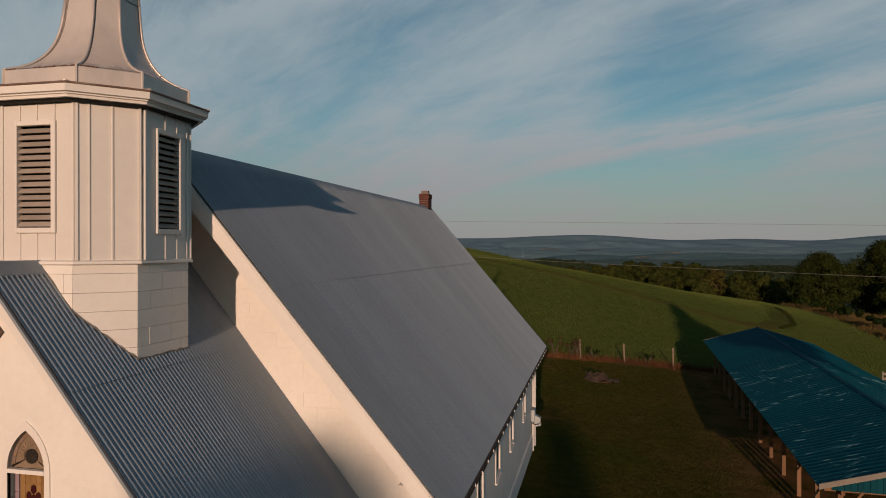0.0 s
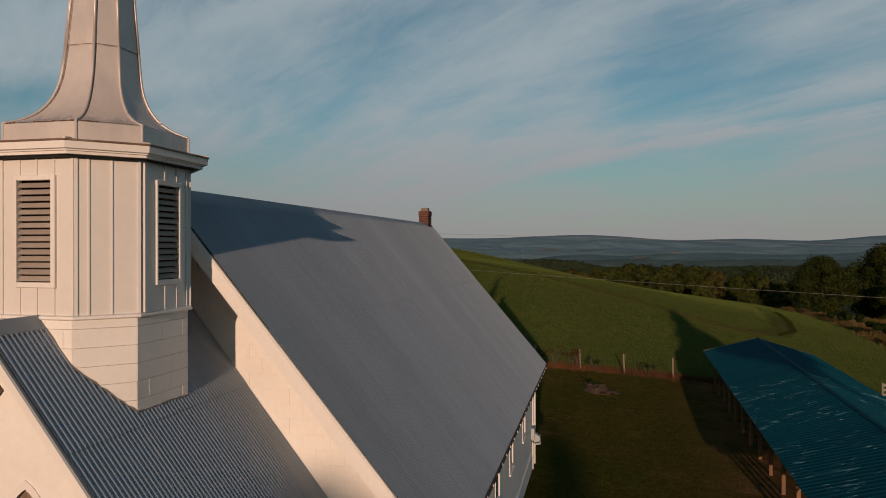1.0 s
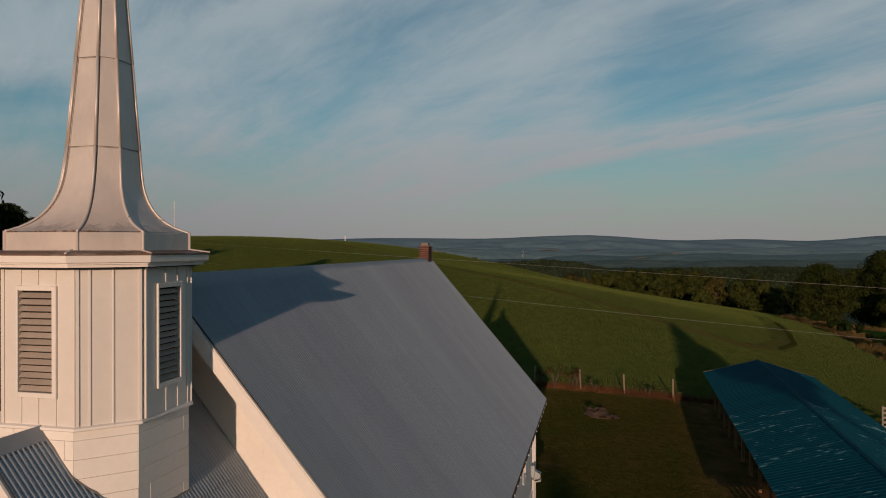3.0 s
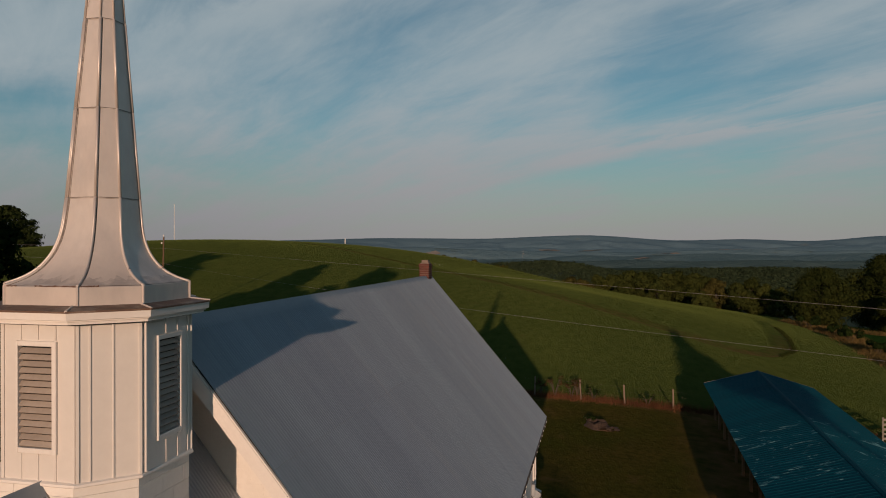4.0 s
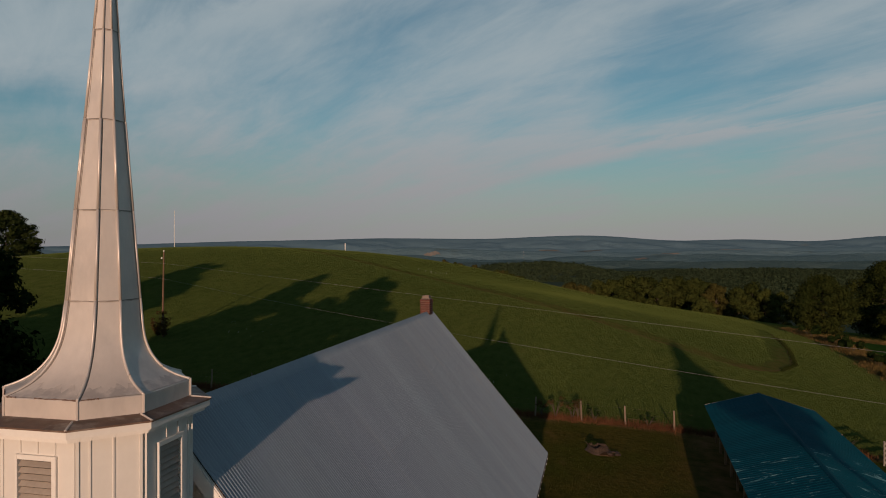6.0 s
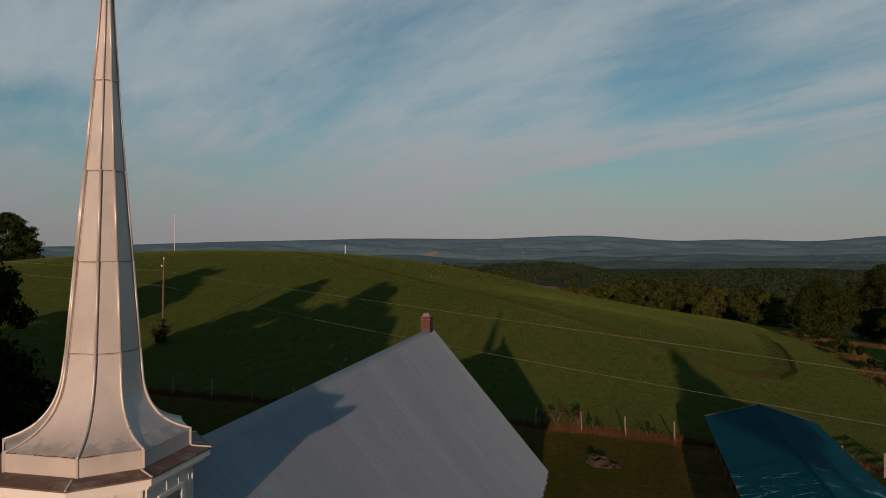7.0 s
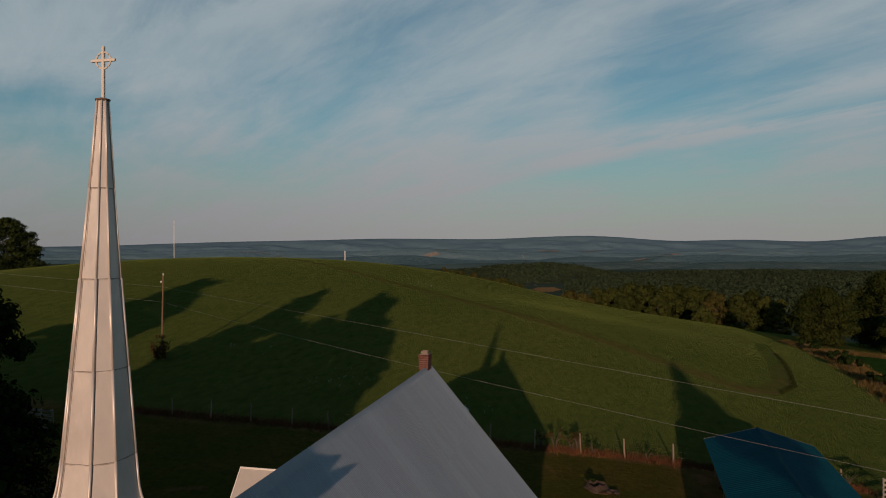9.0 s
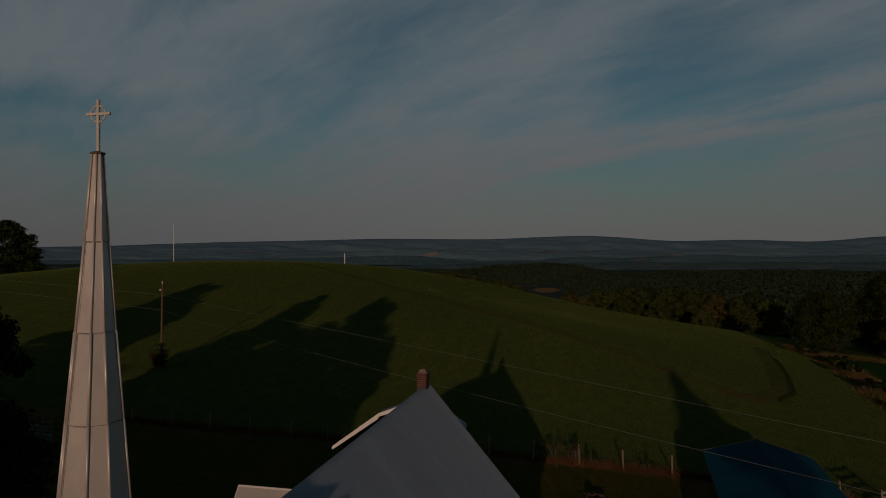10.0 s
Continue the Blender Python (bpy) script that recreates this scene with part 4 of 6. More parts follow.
def build_entrance():
    """The lower gabled entrance in front of the nave."""
    wl_, wr_ = 2 * VX - VEX + 0.25, VEX - 0.25
    yw = VY0 + 0.22
    dr = Vector((1, 0, -VSLOPE)).normalized()
    dl = Vector((-1, 0, -VSLOPE)).normalized()
    vez = VZ - VSLOPE * (VEX - VX)
    lex = 2 * VX - VEX
    bm = bmesh.new()
    slab(bm, [(VX, VY0 + 0.02, VZ), (VEX, VY0 + 0.02, vez), (VEX, VY0 + 0.02, vez - 0.1), (VX, VY0 + 0.02, VZ - 0.16), (lex, VY0 + 0.02, vez - 0.1), (lex, VY0 + 0.02, vez)], (0, VY1 - VY0 - 0.02, 0))
    deck = part("entrance_roof", bm, M_RAFTER, church, "grey corrugated entrance roof")
    length = math.hypot(VEX - VX, VZ - vez)
    for d in (dr, dl):
        corrugated(deck, (VX, VZ), d, length, VY0, VY1 - 0.005, 6, 9, ((0.0, 1.50), (1.44, length + 0.03)), 0.0085, 0.0006)
    ridge_cap(deck, VX, VZ, VY0 - 0.01, 6.40, dr, dl, 0.15, 0.055)
    ridge_cap(deck, VX, VZ, 8.05, VY1 - 0.01, dr, dl, 0.15, 0.055)
    for d, xe, s in ((dr, VEX, 1), (dl, lex, -1)):
        nrm = Vector((s * abs(d.z), 0, abs(d.x)))
        bm = bmesh.new()
        top, low = Vector((VX, VY0 - 0.012, VZ)), Vector((xe, VY0 - 0.012, vez))
        slab(bm, [top, low, low - nrm * 0.03, top - Vector((0, 0, 0.048))], (0, 0.03, 0))
        part("rake_edge", bm, M_CAP, deck)
        bm = bmesh.new()
        top, low = Vector((VX, VY0 + 0.015, VZ - 0.045)), Vector((xe, VY0 + 0.015, vez)) - nrm * 0.028
        slab(bm, [top, low, low - nrm * 0.10, top - Vector((0, 0, 0.16))], (0, 0.20, 0))
        part("rake_board", bm, M_TRIM, deck, "white painted rake board")
    bm = bmesh.new()
    top = VZ - 0.17
    cut = lambda x: top - VSLOPE * abs(x - VX)
    # front wall with an arched opening
    wc, hw, spring, sill = -5.556, 0.218, 4.075, 2.35
    reach = 2.15 * hw
    turn = math.acos((reach - hw) / reach)
    apex = spring + reach * math.sin(turn)
    arch = [(wc - hw + reach - reach * math.cos(turn * k / 8), spring + reach * math.sin(turn * k / 8)) for k in range(9)]
    arch += [(2 * wc - x, z) for x, z in arch[-2::-1]]
    left = [(wl_, BASE), (wc - hw, BASE), (wc - hw, sill), *arch[:9], (wc, cut(wc)), (VX, top), (wl_, cut(wl_))]
    right = [(wc + hw, BASE), (wr_, BASE), (wr_, cut(wr_)), (wc, cut(wc)), *arch[8:], (wc + hw, sill)]
    for outline in (left, right, [(wc - hw, BASE), (wc + hw, BASE), (wc + hw, sill), (wc - hw, sill)]):
        slab(bm, [(x, yw, z) for x, z in outline], (0, 0.2, 0))
    wall = part("entrance_wall", bm, M_PAINT, church, "white painted concrete block front")
    bm = bmesh.new()
    for x in (wl_, wr_ - 0.2):
        box(bm, x, x + 0.2, yw + 0.2, VY1, BASE, cut(wr_) - 0.02)
    part("entrance_wall", bm, M_PAINT, church)
    # window: arch frame, mullion, panes
    def arch_at(grow):
        return [(wc + (x - wc) * (hw + grow) / hw, spring + max(z - spring, 0) * (apex - spring + grow * 1.5) / (apex - spring)) for x, z in arch]
    bm = bmesh.new()
    inner, outer = arch_at(0.0), arch_at(0.062)
    inner, outer = [(wc - hw, sill)] + inner + [(wc + hw, sill)], [(wc - hw - 0.062, sill)] + outer + [(wc + hw + 0.062, sill)]
    for (a, b), (c, d) in zip(zip(inner, inner[1:]), zip(outer, outer[1:])):
        slab(bm, [(a[0], yw - 0.014, a[1]), (b[0], yw - 0.014, b[1]), (d[0], yw - 0.014, d[1]), (c[0], yw - 0.014, c[1])], (0, 0.046, 0))
    win = part("window", bm, M_TRIM, church, "pointed arch stained glass window in white frame")
    bm = bmesh.new()
    box(bm, wc - hw, wc + hw, yw - 0.02, yw + 0.03, 4.043, 4.083)
    part("transom", bm, M_TRIM, win)
    bm = bmesh.new()
    slab(bm, [(x, yw + 0.045, z) for x, z in [(wc - hw, 4.083)] + arch + [(wc + hw, 4.083)]], (0, 0.008, 0))
    part("upper_pane", bm, M_SCREEN, win, "brownish glazing with a dark round roundel")
    hub = Vector((wc + 0.025, 4.205))
    edge_ = [Vector(p) for p in [(wc - hw, 4.10)] + arch + [(wc + hw, 4.10)]]
    tone = (M_SCREEN, M_PINKISH, M_SCREEN_PALE)
    for k, (a, b) in enumerate(zip(edge_, edge_[1:])):
        ring = [(hub.lerp(a, f), hub.lerp(b, f)) for f in (0.97, 0.80, 0.78)]
        mid = [hub + (p - hub).normalized() * 0.088 for p in (a, b)]
        for name_, quad, mat in (("border_pane", (ring[0][0], ring[0][1], ring[1][1], ring[1][0]), tone[1 + k % 2]), ("pane", (ring[2][0], ring[2][1], mid[1], mid[0]), tone[2 * (k % 3 == 0)])):
            c_ = sum(quad, Vector((0, 0))) / 4
            bm = bmesh.new()
            slab(bm, [(c_.x + (q.x - c_.x) * 0.95, yw + 0.038, c_.y + (q.y - c_.y) * 0.95) for q in quad], (0, 0.005, 0))
            part(name_, bm, mat, win)
    bm = bmesh.new()
    tube(bm, [(hub.x, yw + 0.034, hub.y), (hub.x, yw + 0.040, hub.y)], [0.074, 0.074], 24)
    part("roundel", bm, M_ROUNDEL, win, "dark round glass roundel")
    for k in range(5):
        x0 = wc - 0.115 + k * 0.063
        bm = bmesh.new()
        box(bm, x0, x0 + 0.060, yw + 0.045, yw + 0.052, sill, 4.035)
        part("pane", bm, M_AMBER, win)
    for x0 in (wc - hw + 0.045, wc + hw - 0.012):
        for k in range(8):
            bm = bmesh.new()
            box(bm, x0, x0 + 0.045, yw + 0.044, yw + 0.051, 4.035 - (k + 1) * 0.2 + 0.005, 4.035 - k * 0.2)
            part("pane", bm, M_LILAC, win)
    bm = bmesh.new()
    for dx, dz, r in ((0, 3.875, 0.05), (-0.055, 3.81, 0.045), (0.055, 3.81, 0.045), (0, 3.78, 0.05)):
        slab(bm, [(wc + 0.045 + dx + r * math.sin(a) * 0.7, yw + 0.038, dz + r * math.cos(a)) for a in (0, 0.9, 1.9, 3.14, 4.38, 5.38)], (0, 0.006, 0))
    part("pane", bm, M_DARKGLASS, win, "dark red leaf shapes in the glass")
    bm = bmesh.new()
    box(bm, wc - hw, wc + hw, yw + 0.15, yw + 0.2, sill, apex)
    part("backing", bm, M_DARK, win)
    bm = bmesh.new()
    slab(bm, [(-6.09, yw - 0.03, 5.43), (-5.95, yw - 0.03, 5.27), (-5.81, yw - 0.03, 5.43), (-5.95, yw - 0.03, 5.59)], (0, 0.05, 0))
    part("gable_vent", bm, M_STAIN, wall, "small brown diamond vent in the gable")


build_entrance()

# ---- bell tower
TX, TY, THALF, TFACE = -5.889, 7.237, 0.921, 0.462      # belfry
BX, BY, BHALF, BFACE = -5.912, 7.216, 0.917, 0.473      # block base
SX, SY = -5.905, 7.27                                   # spire


def face_frame(cx, cy, half, face, k, twist=0.0):
    """Axes of the tower's face k (0 front, then every 45 degrees): local x to its right, y inwards, z up; origin mid-face."""
    turn = radians(45 * k + twist)
    f = half if k % 2 == 0 else (half + face) / math.sqrt(2)
    m = Matrix.Rotation(turn, 4, "Z")
    m.translation = Vector((cx, cy, 0)) + m.to_3x3() @ Vector((0, -f, 0))
    return m


DIAG = (THALF - TFACE) * math.sqrt(2) / 2


def build_tower():
    bm = bmesh.new()
    loft(bm, [octagon(BX, BY, BHALF - 0.02, BFACE - 0.01, 4.0), octagon(BX, BY, BHALF - 0.02, BFACE - 0.01, 6.09)])
    base = part("tower_base", bm, M_PAINT, church, "white painted block tower base")
    joints = [6.085, 5.99, 5.787, 5.584, 5.381, 5.178, 4.975, 4.772, 4.569, 4.366]
    for k in range(8):
        hw = BFACE if k % 2 == 0 else (BHALF - BFACE) * math.sqrt(2) / 2
        m = face_frame(BX, BY, BHALF, BFACE, k)
        for i, (zt, zb) in enumerate(zip(joints, joints[1:])):
            cuts = [-hw, hw]
            if k % 2 == 0:
                cuts = [-hw, -hw + (0.20, 0.43, 0.22, 0.66, 0.20, 0.43, 0.6, 0.25, 0.5)[i], hw]
                if hw * 2 - (cuts[1] + hw) > 0.5:
                    cuts.insert(2, cuts[1] + 0.406)
            for a, b in zip(cuts, cuts[1:]):
                bm = bmesh.new()
                o = random.uniform(-0.0025, 0.0015)
                box(bm, a + 0.0008, b - 0.0008, -0.004 + o, 0.05, zb + 0.0016, zt - 0.0016, 0.0020, m)
                part("block", bm, M_PAINT, base)
    bm = bmesh.new()
    loft(bm, [octagon(TX - 0.01, TY - 0.006, 0.948, 0.482, 6.088), octagon(TX - 0.01, TY - 0.006, 0.958, 0.486, 6.098), octagon(TX - 0.01, TY - 0.006, 0.953, 0.484, 6.122), octagon(TX, TY, 0.915, 0.460, 6.136)])
    part("drip_ledge", bm, M_TRIM, base, "white drip ledge round the tower")

    ring_ = octagon(BX, BY, BHALF + 0.006, BFACE + 0.003, 0)
    rng = random.Random(6)
    for i in range(8):
        a, b = ring_[i], ring_[(i + 1) % 8]
        pts = []
        for k in range(13):
            p = a.lerp(b, k / 12)
            pts.append(Vector((p.x, p.y, VZ - VSLOPE * abs(p.x - VX) + 0.042 + rng.uniform(-0.008, 0.010))))
        bm = bmesh.new()
        tube(bm, pts, [rng.uniform(0.008, 0.017) for _ in pts], 5)
        part("tar_seal", bm, M_SEAM, base, "dark tar seal along the roof joint")
    bm = bmesh.new()
    # a solid near-black core stands in for the unlit belfry interior
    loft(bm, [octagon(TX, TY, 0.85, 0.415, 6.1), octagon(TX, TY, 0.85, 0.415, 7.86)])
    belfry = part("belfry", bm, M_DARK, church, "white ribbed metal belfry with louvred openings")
    z0, z1 = 6.135, 7.87
    for k in range(8):
        m = face_frame(TX, TY, THALF, TFACE, k, 1.8 if k == 2 else 0.0)  # right face turned a little to lessen its grazing sun
        hw = TFACE if k % 2 == 0 else DIAG
        bm = bmesh.new()
        if k % 2 == 0:
            for a, b, za, zb in ((-hw, -0.242, z0, z1), (0.195, hw, z0, z1), (-0.242, 0.195, z0, 6.475), (-0.242, 0.195, 7.575, z1)):
                box(bm, a, b, 0, 0.05, za, zb, 0, m)
        else:
            box(bm, -hw, hw, 0, 0.05, z0, z1, 0, m)
        panel = part("siding_panel", bm, M_SIDING, belfry)
        ribs = ((-0.218, -0.003, 0.217) if k != 2 else (-0.072, 0.162, 0.375)) if k % 2 == 0 else (-0.188, 0.036)
        for r in ribs:
            if k % 2 == 0:
                spans = ((z0, 6.42), (7.63, z1)) if abs(r) < 0.24 else ((z0, z1),)
            else:
                spans = ((z0, z1),)
            for za, zb in spans:
                bm = bmesh.new()
                box(bm, r - 0.011, r + 0.011, -0.013, 0.004, za, zb, 0.003, m)
                part("rib", bm, M_SIDING, panel)
        # folded corner trim at the panel's ends
        for a, b in ((-hw, -hw + 0.034), (hw - 0.034, hw)):
            bm = bmesh.new()
            box(bm, a, b, -0.016, 0.002, z0, z1, 0.003, m)
            part("corner_trim", bm, M_SIDING, panel)
        if k % 2 == 0:
            bm = bmesh.new()
            for a, b, za, zb in ((-0.262, -0.236, 6.425, 7.622), (0.190, 0.246, 6.425, 7.622), (-0.236, 0.190, 7.568, 7.622), (-0.236, 0.190, 6.425, 6.482)):
                box(bm, a, b, -0.034, 0.03, za, zb, 0.005, m)
            frame_ = part("louvre_frame", bm, M_TRIM, belfry, "white louvre frame")
            for i in range(15):
                z = 6.488 + i * 0.0712
                bm = bmesh.new()
                tilt = Matrix.Translation((0, 0.010, z + 0.032)) @ Matrix.Rotation(radians(48), 4, "X")
                box(bm, -0.238, 0.192, -0.032, 0.032, -0.007, 0.007, 0.002, m @ tilt)
                part("slat", bm, M_LOUVRE, frame_)
    # cornice
    bm = bmesh.new()
    o = lambda h, z: octagon(-5.910, 7.222, h * 1.045, h * 0.522, z)
    loft(bm, [o(0.86, 7.82), o(1.035, 7.82), o(1.035, 7.848), o(1.055, 7.852), o(1.055, 7.865), o(1.085, 7.872), o(1.09, 7.950), o(1.07, 7.958), o(0.86, 7.985)])
    cornice = part("cornice", bm, M_TRIM, church, "white boxed cornice with stained top")
    bm = bmesh.new()
    loft(bm, [o(1.088, 7.944), o(1.102, 7.948), o(1.102, 7.966), o(0.90, 7.998)])
    part("cornice_top", bm, M_STAIN, cornice, "brown-stained metal cornice top")
    # a near-black ring paints in the shade below the cornice
    bm = bmesh.new()
    loft(bm, [o(0.905, 7.803), o(0.955, 7.803), o(1.0, 7.819), o(0.905, 7.819)])
    part("soffit_vent", bm, M_DARK, cornice, "near-black strip painted in for the shade under the cornice")
    for a, b in zip(o(1.10, 7.968), o(0.90, 8.0)):
        bm = bmesh.new()
        tube(bm, [a, b], [0.013, 0.013], 6)
        part("hip_strip", bm, M_SPIRE, cornice)


build_tower()

SPIRE = [(7.965, 0.906), (8.195, 0.906), (8.205, 0.898), (8.225, 0.842), (8.26, 0.762), (8.305, 0.686), (8.35, 0.628), (8.405, 0.574), (8.46, 0.532), (8.52, 0.494), (8.61, 0.452),
         (8.74, 0.412), (8.90, 0.385), (9.20, 0.356), (10.25, 0.276), (11.315, 0.193), (12.385, 0.115), (13.43, 0.050)]


def build_spire():
    joints = (8.20, 9.20, 10.25, 11.315, 12.385, 13.43)
    # the spire leans slightly off its skirt
    axis = lambda z: (float(np.interp(z, (8.2, 8.9, 9.2, 11.3, 13.43), (0.0, 0.021, 0.025, 0.044, 0.078))), float(np.interp(z, (8.2, 9.2), (0.0, 0.028))))

    def ring(a, z):
        r = octagon(SX + axis(z)[0], SY + axis(z)[1], a, a * 0.507, z)
        # a slight turn of the right face lessens the grazing sun on it
        r[2].x += 0.017 * a
        r[3].x -= 0.017 * a
        return r
    bm = bmesh.new()
    loft(bm, [ring(0.910, 7.965), ring(0.910, 8.19), ring(0.902, 8.20)])
    skirt = part("spire_skirt", bm, M_SPIRE, church, "upright metal skirt of the spire")
    for p, q in zip(ring(0.914, 7.968), ring(0.914, 8.21)):
        bm = bmesh.new()
        tube(bm, [p, q], [0.014, 0.014], 6)
        part("seam_rib", bm, M_SPIRE, skirt)
    # a smooth flare through the profile's heights
    prof, keys = [], [p for p in SPIRE if p[0] > 8.196]
    for i in range(len(keys) - 1):
        z0, z1, z2, z3 = (keys[min(max(i + k, 0), len(keys) - 1)] for k in (-1, 0, 1, 2))
        steps = 5 if z1[0] < 8.9 else 1
        for k in range(steps):
            t = k / steps
            m1, m2 = (z2[1] - z0[1]) / max(z2[0] - z0[0], 1e-6), (z3[1] - z1[1]) / max(z3[0] - z1[0], 1e-6)
            w = z2[0] - z1[0]
            a = (2 * t ** 3 - 3 * t * t + 1) * z1[1] + (t ** 3 - 2 * t * t + t) * w * m1 + (3 * t * t - 2 * t ** 3) * z2[1] + (t ** 3 - t * t) * w * m2
            prof.append((z1[0] + w * t, a))
    prof.append(keys[-1])
    spire = None
    for lo, hi in zip(joints, joints[1:]):
        rows = [(z, a) for z, a in prof if lo - 0.001 <= z <= hi + 0.02 or abs(z - 8.205) < 0.001 and lo == 8.20]
        rows = [(z, a) for z, a in rows if z >= lo - 0.001 and z <= hi + 0.001]
        bm = bmesh.new()
        loft(bm, [ring(a + (0.004 if i == 0 and lo > 8.3 else 0), z) for i, (z, a) in enumerate(rows)], cap=False)
        for f in bm.faces:
            f.smooth = True
        for e in bm.edges:
            v, w = e.verts
            e.smooth = abs(v.co.z - w.co.z) < 0.004
        seg = part("spire" if spire is None else "spire_section", bm, M_SPIRE, church if spire is None else spire,
                   "tall flared octagonal spire of pale sheet metal" if spire is None else "")
        spire = spire or seg
        for i in range(8):
            pts = [ring(a + 0.010, z)[i] for z, a in rows]
            bm = bmesh.new()
            rr = 0.016 if lo < 11 else 0.010
            tube(bm, pts, [rr] * len(pts), 10)
            for f in bm.faces:
                f.smooth = True
            part("seam_rib", bm, M_SPIRE, spire)
            # a thin dark line along one side of each rib
            line_ = []
            for z, a in rows:
                r8 = ring(a + 0.001, z)
                line_.append(r8[i] + (r8[(i + 1) % 8] - r8[i]).normalized() * min(0.022, a * 0.12))
            bm = bmesh.new()
            tube(bm, line_, [0.005 if lo < 11 else 0.0035] * len(line_), 4)
            part("caulk_line", bm, M_SEAM, spire, "dark line beside the seam")
        if lo > 8.3:
            a = dict((round(z, 3), v) for z, v in prof)[round(lo, 3)]
            bm = bmesh.new()
            loft(bm, [ring(a + 0.004, lo - 0.005), ring(a + 0.006, lo - 0.003), ring(a + 0.006, lo + 0.001), ring(a + 0.004, lo + 0.003)])
            part("seam_band", bm, M_SEAM, spire, "dark stained joint band")
            slope = (a - 0.052) / (13.43 - lo) if lo > 9.0 else 0.07
            bm = bmesh.new()
            loft(bm, [ring(a + 0.0025 + slope * 0.018, lo - 0.018), ring(a + 0.0025 - slope * 0.012, lo + 0.012)], cap=False)
            part("grime_band", bm, M_GRIME, spire, "grime along the spire joint")
    # rust along the top of the skirt, and dark runs below the seams of the flare
    rng = random.Random(12)
    r8 = ring(0.905, 8.203)
    for i, lo_, hi_ in ((0, 0.42, 0.98), (0, 0.02, 0.16), (1, 0.05, 0.32), (7, 0.3, 0.9)):
        pts = [r8[i].lerp(r8[(i + 1) % 8], lo_ + (hi_ - lo_) * k / 14) + Vector((0, 0, rng.uniform(-0.002, 0.004))) for k in range(15)]
        bm = bmesh.new()
        tube(bm, pts, [rng.uniform(0.003, 0.010) for _ in pts], 5)
        part("rust_line", bm, M_STAIN, spire, "brown rust along the skirt top")
    # greyer metal over the foot of the flare, uneven along each face
    low = [p for p in prof if p[0] <= 8.46]
    zs, rs = [p[0] for p in low], [p[1] for p in low]
    for i in (0, 1, 2, 7):
        bm, cols, tops = bmesh.new(), [], []
        for k in range(25):
            tops.append(8.225 + 0.11 * (noise.noise(Vector((k * 0.33, i * 3.1, 4.0))) * 0.5 + 0.5) ** 1.5 + rng.uniform(0, 0.03))
        for k in range(25):
            col = []
            for z in np.linspace(8.206, tops[k], 7):
                r = ring(float(np.interp(z, zs, rs)) + 0.003, float(z))
                col.append(bm.verts.new(r[i].lerp(r[(i + 1) % 8], 0.03 + 0.94 * k / 24)))
            cols.append(col)
        for a, b in zip(cols, cols[1:]):
            for k in range(6):
                bm.faces.new((a[k], b[k], b[k + 1], a[k + 1])).smooth = True
        part("soot_stain", bm, M_SPIRE_GREY, spire, "grey patch on the foot of the flare")
    bm = bmesh.new()
    loft(bm, [ring(0.075, 13.425), ring(0.078, 13.43), ring(0.078, 13.445), ring(0.03, 13.46)])
    part("finial_cap", bm, M_STAIN, spire)
    # cross with a ring
    cx, cy, zc = SX + 0.086, SY + 0.028, 13.905
    bm = bmesh.new()
    w = 0.0165
    box(bm, cx - w, cx + w, cy - w, cy + w, 13.44, 14.075, 0.003)
    cross = part("cross", bm, M_CROSS, church, "ringed cross on the spire's tip")
    for xa, xb in ((cx - 0.165, cx - w), (cx + w, cx + 0.165)):
        bm = bmesh.new()
        box(bm, xa, xb, cy - w * 0.9, cy + w * 0.9, zc - w, zc + w, 0.003)
        part("cross_arm", bm, M_CROSS, cross)
    bm = bmesh.new()
    pts = [(cx + 0.098 * math.cos(2 * math.pi * k / 32), cy, zc + 0.098 * math.sin(2 * math.pi * k / 32)) for k in range(33)]
    tube(bm, pts, [0.011] * 33, 6)
    part("cross_ring", bm, M_CROSS, cross)


build_spire()


def build_chimney():
    x0, x1, y0, y1 = -5.985, -5.66, 22.55, 23.0
    bm = bmesh.new()
    box(bm, x0 + 0.012, x1 - 0.012, y0 + 0.012, y1 - 0.012, 6.9, 8.05)
    stack = part("chimney", bm, M_MORTAR, church, "red brick chimney astride the ridge")
    bm = bmesh.new()
    box(bm, 0, 0.205, 0, 0.10, 0, 0.060, 0.004)
    brick = bpy.data.meshes.new("brick")
    bm.to_mesh(brick)
    bm.free()
    brick.materials.append(M_BRICK)

    def lay(x, y, z, turn, sx=1.0):
        ob = new("brick", brick)
        ob.matrix_basis = Matrix.Translation((x, y, z)) @ Matrix.Rotation(turn, 4, "Z") @ Matrix.Diagonal((sx, 1, 1, 1))
        hang(ob, stack)
    for c in range(14):
        z = 7.06 + c * 0.0725
        grow = 0.012 if c >= 12 else 0.0
        odd = c % 2
        for ya, flip in ((y0 - grow, 0), (y1 - 0.10 + grow, 1)):
            for k in range(2):
                lay(x0 - grow + k * (0.1645 + grow), ya, z, 0, (0.78, 0.86)[c >= 12])
        for xa in (x0 - grow, x1 - 0.10 + grow):
            lay(xa + 0.10, y0 + 0.115 + 0.012 * odd, z, math.pi / 2, 1.05)
    bm = bmesh.new()
    loft(bm, [[Vector((-5.8225 + sx * h, 22.775 + sy * h, z)) for sx, sy in ((-1, -1), (1, -1), (1, 1), (-1, 1))] for h, z in ((0.16, 8.068), (0.155, 8.085), (0.115, 8.10), (0.11, 8.185), (0.085, 8.187), (0.085, 8.12))])
    part("chimney_cap", bm, M_MORTAR, stack, "reddish mortar cap and flue")


build_chimney()


